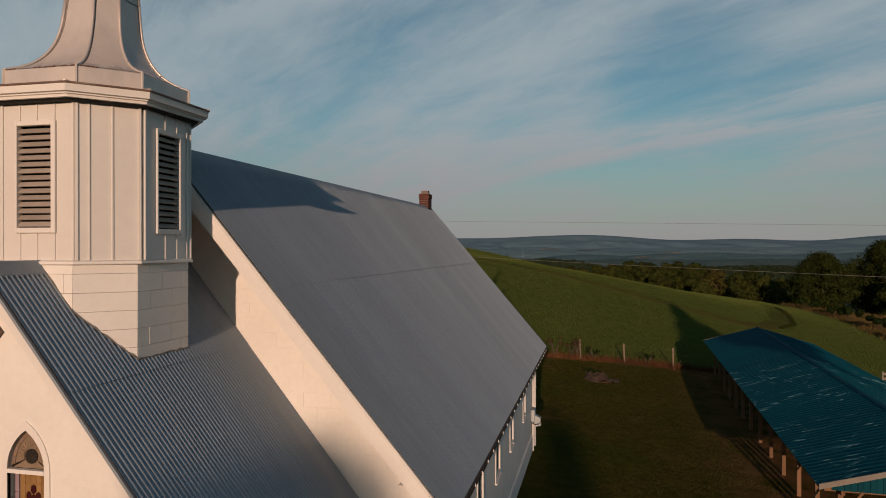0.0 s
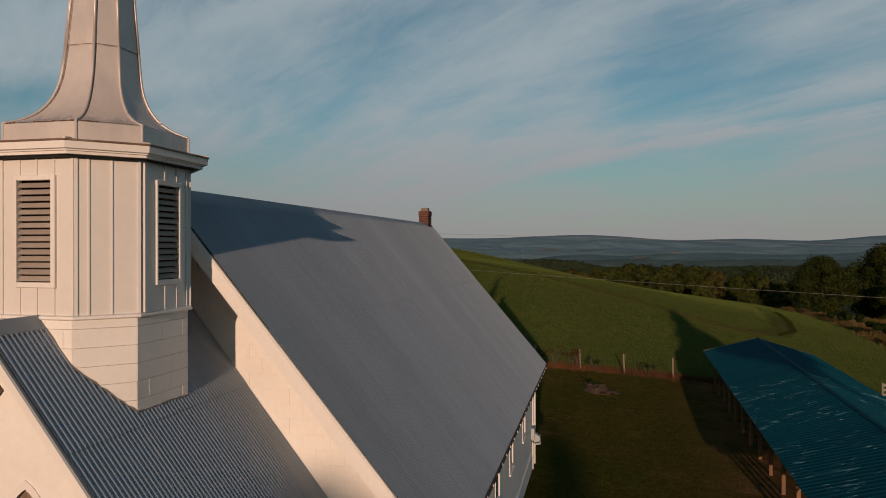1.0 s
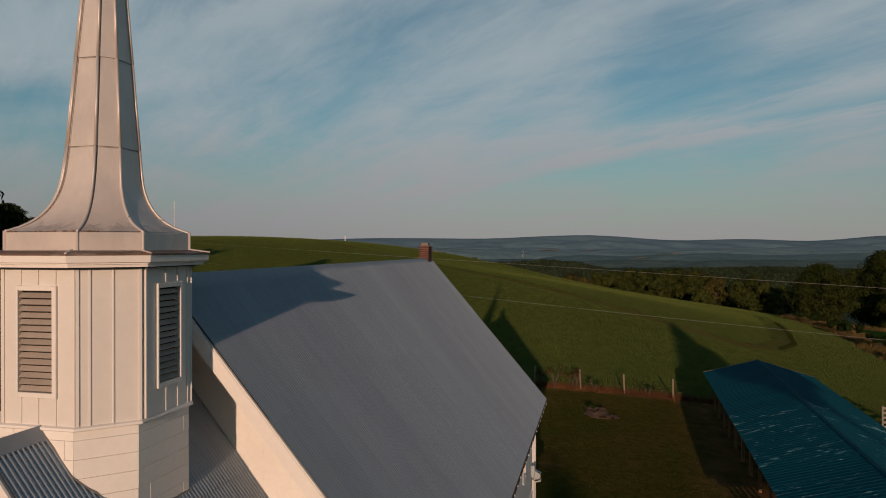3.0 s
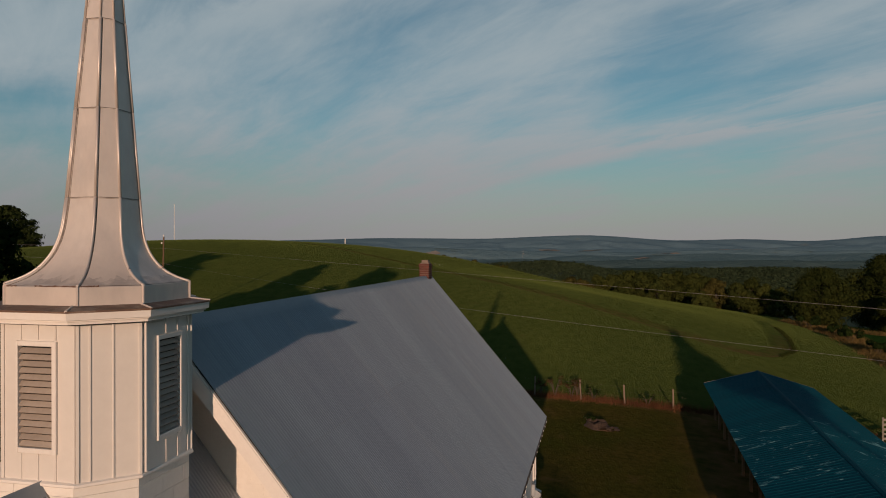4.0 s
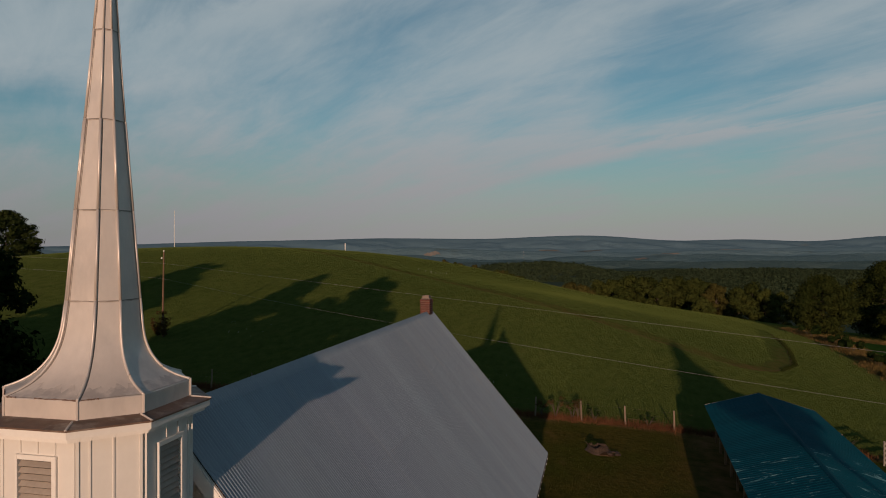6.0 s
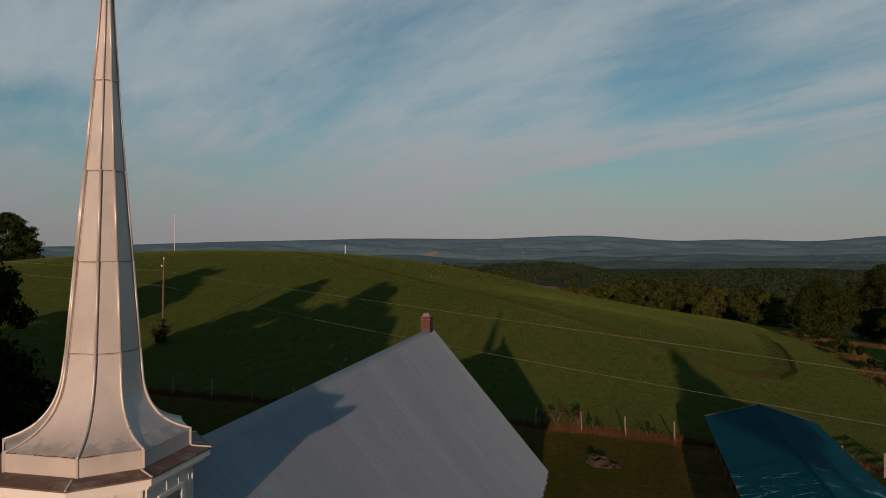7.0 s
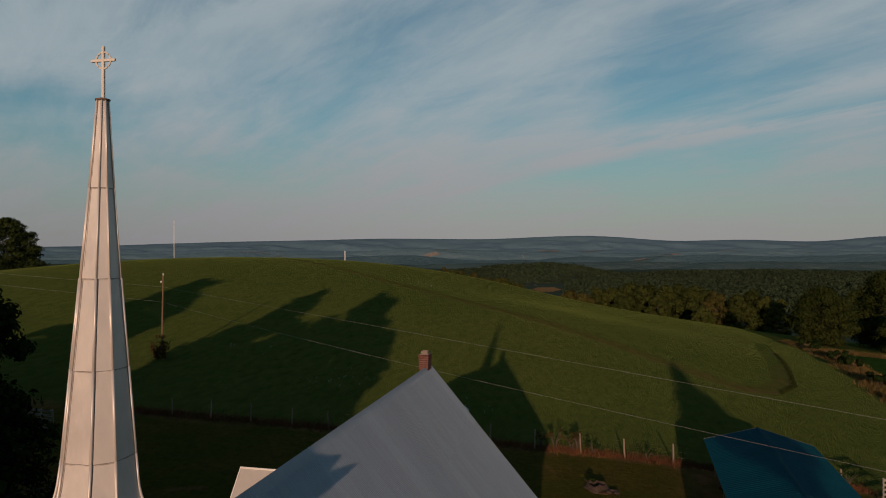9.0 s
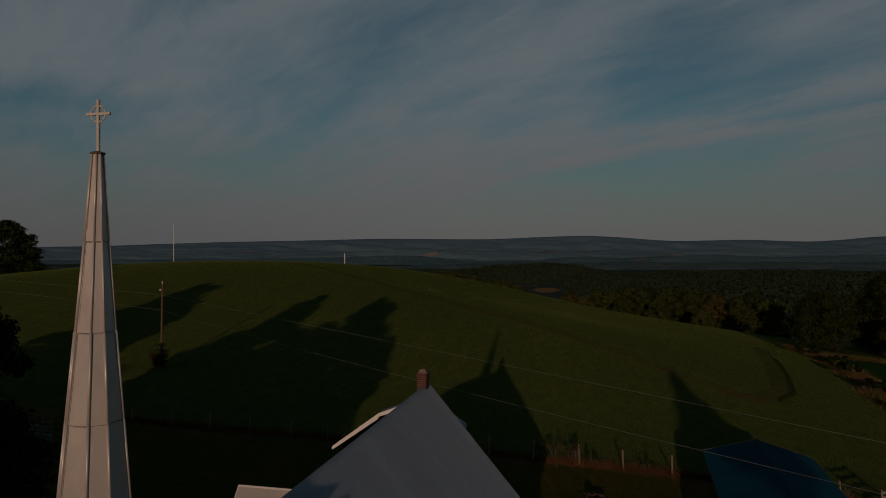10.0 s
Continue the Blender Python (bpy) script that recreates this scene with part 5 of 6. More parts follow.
def build_rear():
    """The small gabled annex behind and the side porch, of which the roofs show past the nave."""
    ya, yb = 28.0, 28.6
    front = [(-11.21, 3.76), (-9.12, 5.29), (-7.15, 6.05), (-5.42, 4.90)]
    bm = bmesh.new()
    slab(bm, [(x, ya + 0.3, z) for x, z in [(-10.85, BASE), (-5.70, BASE), (-5.70, 4.88), (-7.15, 5.87), (-9.12, 5.10), (-10.85, 3.82)]], (0, yb - ya - 0.6, 0))
    part("annex_wall", bm, M_PAINT, church, "white rear annex")
    bm = bmesh.new()
    slab(bm, [(x, ya, z) for x, z in front + [(x, z - 0.1) for x, z in front[::-1]]], (0, yb - ya, 0))
    deck = part("annex_roof", bm, M_CAP, church, "grey metal annex roof with broken slopes")
    for a, b in zip(front, front[1:]):
        bm = bmesh.new()
        slab(bm, [(a[0], ya - 0.03, a[1] + 0.01), (b[0], ya - 0.03, b[1] + 0.01), (b[0], ya - 0.03, b[1] - 0.22), (a[0], ya - 0.03, a[1] - 0.14)], (0, 0.03, 0))
        part("rake_board", bm, M_TRIM, deck, "broad white rake board")
    bm = bmesh.new()
    box(bm, -8.2, -6.4, WALL_B - 0.002, ya + 0.32, BASE, 3.6)
    part("annex_link", bm, M_PAINT, church)
    # the low side wing, its ridge square to the nave
    wx, wy, wz, wh, steep = -12.3, 22.1, 3.97, 1.75, 1.235
    bm = bmesh.new()
    eave = wz - steep * wh
    slab(bm, [(wx, wy, wz), (wx, wy - wh, eave), (wx, wy - wh, eave - 0.10), (wx, wy, wz - 0.16), (wx, wy + wh, eave - 0.10), (wx, wy + wh, eave)], (-9.36 - wx, 0, 0))
    wing = part("wing_roof", bm, M_WING, church, "pale metal roof of the side wing")
    bm = bmesh.new()
    slab(bm, [(wx + 0.25, wy - wh + 0.2, BASE), (wx + 0.25, wy + wh - 0.2, BASE), (wx + 0.25, wy + wh - 0.2, eave + 0.1), (wx + 0.25, wy, wz - 0.2), (wx + 0.25, wy - wh + 0.2, eave + 0.1)], (-9.36 - wx - 0.25, 0, 0))
    part("wing_wall", bm, M_PAINT, wing)
    bm = bmesh.new()
    tube(bm, [(wx - 0.01, wy, wz + 0.012), (-9.36, wy, wz + 0.012)], [0.035, 0.035], 6)
    part("ridge_roll", bm, M_TRIM, wing)
    for s_ in (-1, 1):
        bm = bmesh.new()
        slab(bm, [(wx - 0.03, wy, wz + 0.02), (wx - 0.03, wy + s_ * wh, eave + 0.02), (wx - 0.03, wy + s_ * wh, eave - 0.14), (wx - 0.03, wy, wz - 0.18)], (0.03, 0, 0))
        part("rake_board", bm, M_TRIM, wing)


build_rear()


def build_service():
    """Electric service at the back corner: conduit, meter box and cable."""
    x, y = WALL_R, 22.0
    meter = thing("meter_box", x + 0.1, y, 0.9, "grey electric meter box with conduit on the wall", "meter box")
    bm = bmesh.new()
    box(bm, x + 0.005, x + 0.13, y - 0.12, y + 0.12, 0.75, 1.15, 0.015)
    part("box_body", bm, M_BOX, meter)
    bm = bmesh.new()
    tube(bm, [(x + 0.06, y, 1.22), (x + 0.06, y, 2.85)], [0.025, 0.025], 8)
    part("conduit", bm, M_TRIM, meter)
    bm = bmesh.new()
    tube(bm, [(x + 0.06, y, 0.72), (x + 0.06, y, -0.2)], [0.03, 0.03], 8)
    part("conduit", bm, M_TRIM, meter)
    bm = bmesh.new()
    slab(bm, [(x + 0.13, y - 0.1, 0.98), (x + 0.31, y - 0.1, 0.90), (x + 0.31, y - 0.1, 0.66), (x + 0.13, y - 0.1, 0.62)], (0, 0.2, 0))
    part("meter_cover", bm, M_BOX, meter, "open grey cover")
    bm = bmesh.new()
    pts = [(x + 0.17 + 0.16 * math.sin(a), y - 0.22, 0.86 + 0.14 * math.cos(a)) for a in [0.3 + 0.5 * i for i in range(9)]]
    tube(bm, pts, [0.014] * len(pts), 6)
    part("cable_loop", bm, M_DARK, meter)
    bm = bmesh.new()
    tube(bm, [(x + 0.05, 22.62, 2.85), (x + 0.05, 22.62, -0.2), (x + 0.22, 22.62, -0.28)], [0.045, 0.045, 0.045], 8)
    part("downspout", bm, M_TRIM, church, "white downspout")


build_service()


# ---------------------------------------------------------------- the picnic shelter
def build_shelter():
    ang = math.atan2(0.96, 23.7)
    org = Vector((7.28, 16.30, -0.45))
    shelter = thing("picnic_shelter", org.x, org.y, org.z, "open picnic shelter with worn teal metal roof on posts", "shelter")
    m = Matrix.Translation(org) @ Matrix.Rotation(-ang, 4, "Z")
    half, length, ez, rz = 2.72, 23.9, 1.62, 2.41
    pitch = math.atan2(rz - ez, half)
    bm = bmesh.new()
    slab(bm, [m @ Vector(p) for p in ((0, 0.02, rz - 0.03), (half, 0.02, ez - 0.03), (half, 0.02, ez - 0.08), (0, 0.02, rz - 0.08), (-half, 0.02, ez - 0.08), (-half, 0.02, ez - 0.03))], m.to_3x3() @ Vector((0, length - 0.04, 0)))
    deck = part("roof", bm, M_RAFTER, shelter, "teal painted metal sheets, paint worn in streaks")
    sheets = 26
    w = length / sheets
    sl = half / math.cos(pitch)
    verts, faces = [], []
    prof = [(0, 0), (0.018, 0.010), (0.042, 0.010), (0.06, 0)]
    xs = []
    for k in range(4):
        xs += [(k * w / 4 + a, b) for a, b in prof]
    xs.append((w + 0.008, 0))
    for a, b in xs:
        verts += [(a, 0, b), (a, sl + 0.04, b), (a, sl + 0.04, b - 0.012)]
    for i in range(len(xs) - 1):
        for k in range(2):
            faces.append((i * 3 + k, i * 3 + 3 + k, i * 3 + 4 + k, i * 3 + 1 + k))
    fresh, worn = bpy.data.meshes.new("roof_sheet"), bpy.data.meshes.new("roof_sheet")
    for me, mat in ((fresh, M_TEAL), (worn, M_TEAL_WORN)):
        me.from_pydata(verts, [], faces)
        me.materials.append(mat)
    for side in (1, -1):
        d = Vector((side * math.cos(pitch), 0, -math.sin(pitch)))
        for k in range(sheets):
            fr = slope_frame((0, rz), d, 0)
            off = k * w if fr.col[0].y > 0 else -(k + 1) * w
            ob = new("roof_sheet", worn if k < 15 else fresh)
            ob.matrix_basis = m @ fr @ Matrix.Translation((off, 0, -0.012 + random.uniform(-0.001, 0.001)))
            ob.parent = deck
            ob.matrix_parent_inverse = Matrix.Identity(4)
    bm = bmesh.new()
    c, s = math.cos(pitch) * 0.10, math.sin(pitch) * 0.10
    slab(bm, [m @ Vector(p) for p in ((-c, 0, rz - s + 0.015), (0, 0, rz + 0.022), (c, 0, rz - s + 0.015), (c, 0, rz - s + 0.004), (0, 0, rz + 0.008), (-c, 0, rz - s + 0.004))], m.to_3x3() @ Vector((0, length, 0)))
    part("ridge_cap", bm, M_TEAL, deck)
    for y in (-0.03, length):
        for side in (-1, 1):
            bm = bmesh.new()
            slab(bm, [m @ Vector(p) for p in ((0, y, rz), (side * half, y, ez), (side * half, y, ez - 0.12), (0, y, rz - 0.12))], m.to_3x3() @ Vector((0, 0.03, 0)))
            part("rake_board", bm, M_PALE, deck, "pale timber rake board")
        n = 40
        for k in range(n):
            xa, xb = -half + 0.25 + k * (2 * half - 0.5) / n, -half + 0.25 + (k + 1) * (2 * half - 0.5) / n
            top = lambda x: rz - 0.11 - (rz - ez) * abs(x) / half
            bm = bmesh.new()
            slab(bm, [m @ Vector(p) for p in ((xa + 0.004, y + 0.04, 1.50), (xb - 0.004, y + 0.04, 1.50), (xb - 0.004, y + 0.04, top(xb)), (xa + 0.004, y + 0.04, top(xa)))], m.to_3x3() @ Vector((0, 0.02, 0)))
            part("gable_board", bm, M_TEAL_BOARD, deck)
    for side in (-1, 1):
        bm = bmesh.new()
        box(bm, side * (half - 0.50) - 0.04, side * (half - 0.50) + 0.04, 0.1, length - 0.1, 1.36, 1.58, 0.005, m)
        part("beam", bm, M_POST, shelter)
        for k in range(13):
            y = 0.35 + k * 1.90
            gz = ground_z(*(m @ Vector((side * (half - 0.50), y, 0))).xy) - org.z
            bm = bmesh.new()
            box(bm, side * (half - 0.50) - 0.055, side * (half - 0.50) + 0.055, y - 0.055, y + 0.055, gz - 0.1, 1.40, 0.008, m)
            part("post", bm, M_POST, shelter)
            if k in (0, 12):
                bm = bmesh.new()
                a, b = Vector((side * (half - 0.50), y, 0.75)), Vector((side * (half - 0.95), y, 1.40))
                tube(bm, [m @ a, m @ b], [0.04, 0.04], 4)
                part("brace", bm, M_POST, shelter)
    for k in range(12):
        y = 0.4 + k * 2.08
        bm = bmesh.new()
        box(bm, -half + 0.2, half - 0.2, y - 0.03, y + 0.03, 1.36, 1.50, 0.004, m)
        part("tie_beam", bm, M_POST, shelter)


build_shelter()


# ---------------------------------------------------------------- fence, stump, poles, wires
def build_fence():
    bm = bmesh.new()
    tube(bm, [(0, 0, -0.15), (0.01, 0, 0.55), (0, 0.01, 1.10)], [0.052, 0.048, 0.044], 8)
    post = part("fence_post", bm, M_OLDPOST)
    tagged(post, "weathered round wooden fence post", "fence post", "posts of the field fence")
    xs = [3.98, 1.33, -1.12, -3.75, -6.3, -8.9, -11.4, -14.0, -16.0, -18.3, -20.9, -23.5, -26.0, -28.6, -31.2, 6.6, 9.2, 12.6]
    place = lambda x: pose(x, float(fence_y(x)), ground_z(x, float(fence_y(x))), random.uniform(-3, 3), random.uniform(-3, 3), random.uniform(0, 360))
    post.matrix_basis = place(xs[0])
    for x in xs[1:]:
        copy_thing(post, place(x) @ Matrix.Diagonal((1, 1, random.uniform(0.92, 1.06), 1)))
    wires = thing("fence_wire", -10, float(fence_y(-10)), ground_z(-10, 40), "thin rusty fence wires strung between the posts", "wire")
    order = sorted(xs)
    for h in (0.40, 0.70, 0.98):
        bm = bmesh.new()
        tube(bm, [(x, float(fence_y(x)) - 0.06, ground_z(x, float(fence_y(x))) + h) for x in order], [0.0018] * len(order), 4)
        part("wire", bm, M_STAIN, wires)
    # pale board gates
    for gx, gy, n_, turn, w_ in ((14.7, 39.6, 5, 20, 1.5), (-31.0, 33.2, 5, -8, 1.9)):
        gz = ground_z(gx, gy)
        gate = thing("board_gate", gx, gy, gz, "pale weathered board gate panel in the fence", "gate")
        m = Matrix.Translation((gx, gy, gz)) @ Matrix.Rotation(radians(turn), 4, "Z")
        for k in range(n_):
            bm = bmesh.new()
            box(bm, -w_ / 2, w_ / 2, -0.015, 0.015, 0.18 + k * 0.24, 0.30 + k * 0.24, 0.004, m)
            part("board", bm, M_PALE, gate)
        for xx in (-w_ / 2 + 0.06, 0, w_ / 2 - 0.06):
            bm = bmesh.new()
            box(bm, xx - 0.05, xx + 0.05, 0.016, 0.05, -0.03, 1.32, 0.004, m)
            part("upright", bm, M_PALE, gate)


build_fence()


def build_stump():
    cx, cy = -0.25, 35.1
    z = ground_z(cx, cy)
    rng = random.Random(4)
    stump = thing("tree_stump", cx, cy, z, "low weathered tree stump on a dirt mound", "stump")
    bm = bmesh.new()
    rows = []
    for h, r in ((-0.1, 0.58), (0.05, 0.50), (0.16, 0.45), (0.27, 0.43), (0.31, 0.38), (0.25, 0.31), (0.10, 0.24)):
        rows.append([Vector((cx + (r * (1 + 0.22 * math.sin(3 * a + h * 4) + rng.uniform(-0.08, 0.08))) * math.cos(a) * 1.1, cy + r * (1 + 0.2 * math.cos(4 * a)) * math.sin(a), z + h * rng.uniform(0.78, 1.2))) for a in [2 * math.pi * k / 18 for k in range(18)]])
    loft(bm, rows)
    part("stump_wood", bm, M_STUMP, stump)
    bm = bmesh.new()
    rows = []
    for h, r in ((-0.08, 0.74), (0.02, 0.60), (0.05, 0.42), (0.07, 0.2)):
        rows.append([Vector((cx + 0.16 + r * (1 + rng.uniform(-0.12, 0.12)) * math.cos(a), cy - 0.2 + 0.6 * r * (1 + rng.uniform(-0.12, 0.12)) * math.sin(a), z + h)) for a in [2 * math.pi * k / 20 for k in range(20)]])
    loft(bm, rows)
    part("dirt_mound", bm, M_DIRT, stump)
    for k in range(9):
        a, r = rng.uniform(-0.9, 1.2), rng.uniform(0.45, 0.95)
        size = rng.uniform(0.05, 0.12)
        bm = bmesh.new()
        bmesh.ops.create_icosphere(bm, subdivisions=1, radius=size)
        for v in bm.verts:
            v.co = Vector((cx + r * math.cos(a) * 1.2, cy - 0.28 + 0.35 * r * math.sin(a), z + 0.05)) + Vector((v.co.x * 1.3, v.co.y, v.co.z * 0.7)) * rng.uniform(0.75, 1.2)
        part("root_chunk", bm, M_STUMP, stump)


build_stump()


def build_poles():
    px, py = -33.9, 48.45
    z = ground_z(px, py)
    pole = thing("utility_pole", px, py, z, "grey wooden utility pole with insulator", "utility pole")
    top = 9.45
    bm = bmesh.new()
    tube(bm, [(px, py, z - 0.3), (px + 0.05, py, (z + top) / 2), (px + 0.12, py, top)], [0.085, 0.072, 0.058], 10)
    part("shaft", bm, M_POLE, pole)
    bm = bmesh.new()
    tube(bm, [(px + 0.12, py, top), (px + 0.12, py, top + 0.16)], [0.03, 0.05], 8)
    part("insulator", bm, M_TRIM, pole)
    bm = bmesh.new()
    tube(bm, [(px + 0.02, py - 0.13, 8.90), (px + 0.02, py - 0.13, 9.02)], [0.06, 0.06], 10)
    part("fitting", bm, M_TRIM, pole)
    bm = bmesh.new()
    tube(bm, [(-75.4, 111.2, ground_z(-75.4, 111.2) - 0.3), (-75.4, 111.2, 16.5)], [0.055, 0.04], 8)
    tagged(part("flag_pole", bm, M_TRIM), "tall thin white pole on the hill crest", "pole")
    bm = bmesh.new()
    tube(bm, [(-59.9, 156.6, ground_z(-59.9, 156.6) - 0.3), (-59.9, 156.6, 10.8)], [0.11, 0.11], 8)
    tagged(part("marker_post", bm, M_TRIM), "white marker post on the hill crest", "post")
    ends = [((px, py, 8.55), (-5.6, 30.4, 7.42), (30.0, 7.2, 6.0)), ((px, py, 7.35), (-5.6, 30.4, 5.85), (30.0, 7.2, 5.2))]
    for k, (a, b, c) in enumerate(ends):
        bm = bmesh.new()
        pts = []
        for i in range(41):
            t = i / 40
            p = Vector(a).lerp(Vector(c), t)
            tb = 0.442
            # sag so that the wire passes the middle point
            mid = Vector(a).lerp(Vector(c), tb).z - b[2]
            p.z -= mid * (t * (1 - t)) / (tb * (1 - tb))
            pts.append(p)
        tube(bm, pts, [0.0046] * len(pts), 5)
        tagged(part("power_line", bm, M_WIRE), "thin sagging overhead power line", "power line", "power lines")
        bm = bmesh.new()
        tube(bm, [a, (-75, 66, a[2] + 0.6), (-120, 84, a[2] + 3)], [0.006] * 3, 5)
        tagged(part("power_line", bm, M_WIRE), "thin sagging overhead power line", "power line", "power lines")
    # far lattice mast in the valley
    p = bearing(0.1164, 1250)
    mast = thing("lattice_mast", p.x, p.y, -32, "tiny distant lattice mast above the woods", "mast")
    for sx, sy in ((-1, -1), (1, -1), (1, 1), (-1, 1)):
        bm = bmesh.new()
        tube(bm, [(p.x + sx * 2.6, p.y + sy * 2.6, -34), (p.x + sx * 0.5, p.y + sy * 0.5, 4)], [0.035, 0.03], 4)
        part("leg", bm, M_WIRE, mast)
    for k in range(6):
        z0 = -20 + k * 4.2
        r = 2.6 - (z0 + 34) / 38 * 2.1
        bm = bmesh.new()
        tube(bm, [(p.x - r, p.y - r, z0), (p.x + r, p.y - r, z0 + 3)], [0.03, 0.03], 4)
        part("brace", bm, M_STAIN, mast)


build_poles()


# ---------------------------------------------------------------- trees
def leaf_cloud(centres, radii, n, size, seed, flat=0.75):
    """Small leaf-shaped quads scattered round clump centres."""
    rng = np.random.default_rng(seed)
    c = np.asarray(centres)
    r = np.asarray(radii)
    pick = rng.integers(0, len(c), n)
    d = rng.normal(size=(n, 3))
    d /= np.linalg.norm(d, axis=1)[:, None]
    q = c[pick] + d * (r[pick] * rng.uniform(0.25, 1.0, n) ** 0.6)[:, None] * np.array([1, 1, flat])
    out = d + rng.normal(0, 0.30, (n, 3)) + np.array([0, 0, 0.25])
    u = np.cross(out, rng.normal(size=(n, 3)))
    u /= np.linalg.norm(u, axis=1)[:, None]
    w = np.cross(u, out)
    w /= np.linalg.norm(w, axis=1)[:, None]
    s = size * rng.uniform(0.6, 1.4, n)[:, None]
    verts = np.stack([q - u * s, q + w * s * 0.55, q + u * s, q - w * s * 0.55], 1).reshape(-1, 3)
    return verts, np.arange(4 * n).reshape(-1, 4)


def build_tree(x, y, tall, spread, label, leaf=0.16, n=6000, clumps=60, seed=0, mat=None, lean=(0, 0), trunk=0.25, low=0.22, group="", name="tree", cone=False):
    rng = np.random.default_rng(seed)
    z = ground_z(x, y)
    tree = thing(name, x, y, z, label, "tree", group)
    bm = bmesh.new()
    top = Vector((x + lean[0], y + lean[1], z + tall * 0.82))
    stem = [Vector((x, y, z - 0.3)), Vector((x + lean[0] * 0.3 + rng.normal() * 0.1, y + lean[1] * 0.3, z + tall * 0.35)), top]
    tube(bm, stem, [trunk, trunk * 0.75, trunk * 0.15], 8)
    centres, radii = [], []
    for k in range(clumps):
        h = low + (1 - low) * (k + rng.uniform(0, 1)) / clumps
        # width of the crown at this height: widest at two fifths, rounded above
        q = (h - low) / (1 - low)
        wide = spread * (math.sin(math.pi * (0.12 + 0.86 * q ** 0.85)) ** 0.7)
        if cone:
            wide = spread * (1.02 - q) ** 0.9
        a = rng.uniform(0, 2 * math.pi)
        rr = wide * math.sqrt(rng.uniform(0.15, 1.0)) * rng.uniform(0.8, 1.12)
        centres.append((x + lean[0] * h + rr * math.cos(a), y + lean[1] * h + rr * math.sin(a), z + tall * h * rng.uniform(0.94, 1.03)))
        radii.append((0.35 + 0.65 * (1 - q) if cone else 1.0) * spread * rng.uniform(0.20, 0.36))
    for c in centres[:: max(1, clumps // 16)]:
        c = Vector(c)
        t = min(max((c.z - z) / tall - 0.22, 0.15), 0.7)
        s = stem[1].lerp(top, t)
        tube(bm, [s, s.lerp(c, 0.5) + Vector((0, 0, 0.15)), c], [trunk * 0.35, trunk * 0.2, trunk * 0.05], 5)
    part("trunk", bm, M_BARK, tree)
    v, f = leaf_cloud(centres, radii, n, leaf, seed + 1)
    from_arrays("crown", v, f, mat or M_LEAF, tree)
    return tree


def build_conifer(x, y, tall, spread, seed, label):
    rng = np.random.default_rng(seed)
    z = ground_z(x, y)
    tree = thing("conifer", x, y, z, label, "tree")
    bm = bmesh.new()
    tube(bm, [(x, y, z - 0.3), (x, y, z + tall)], [0.4, 0.03], 8)
    part("trunk", bm, M_BARK, tree)
    centres, radii = [], []
    for k in range(220):
        h = 0.12 + 0.87 * (k / 219)
        rr = spread * (1 - h) ** 0.55 * rng.uniform(0.3, 1.05)
        a = rng.uniform(0, 2 * math.pi)
        centres.append((x + rr * math.cos(a), y + rr * math.sin(a), z + tall * h - rr * 0.12))
        radii.append(0.5 + spread * 0.16 * (1 - h * 0.5))
    v, f = leaf_cloud(centres, radii, 30000, 0.30, seed, flat=0.42)
    from_arrays("crown", v, f, M_NEEDLE, tree)


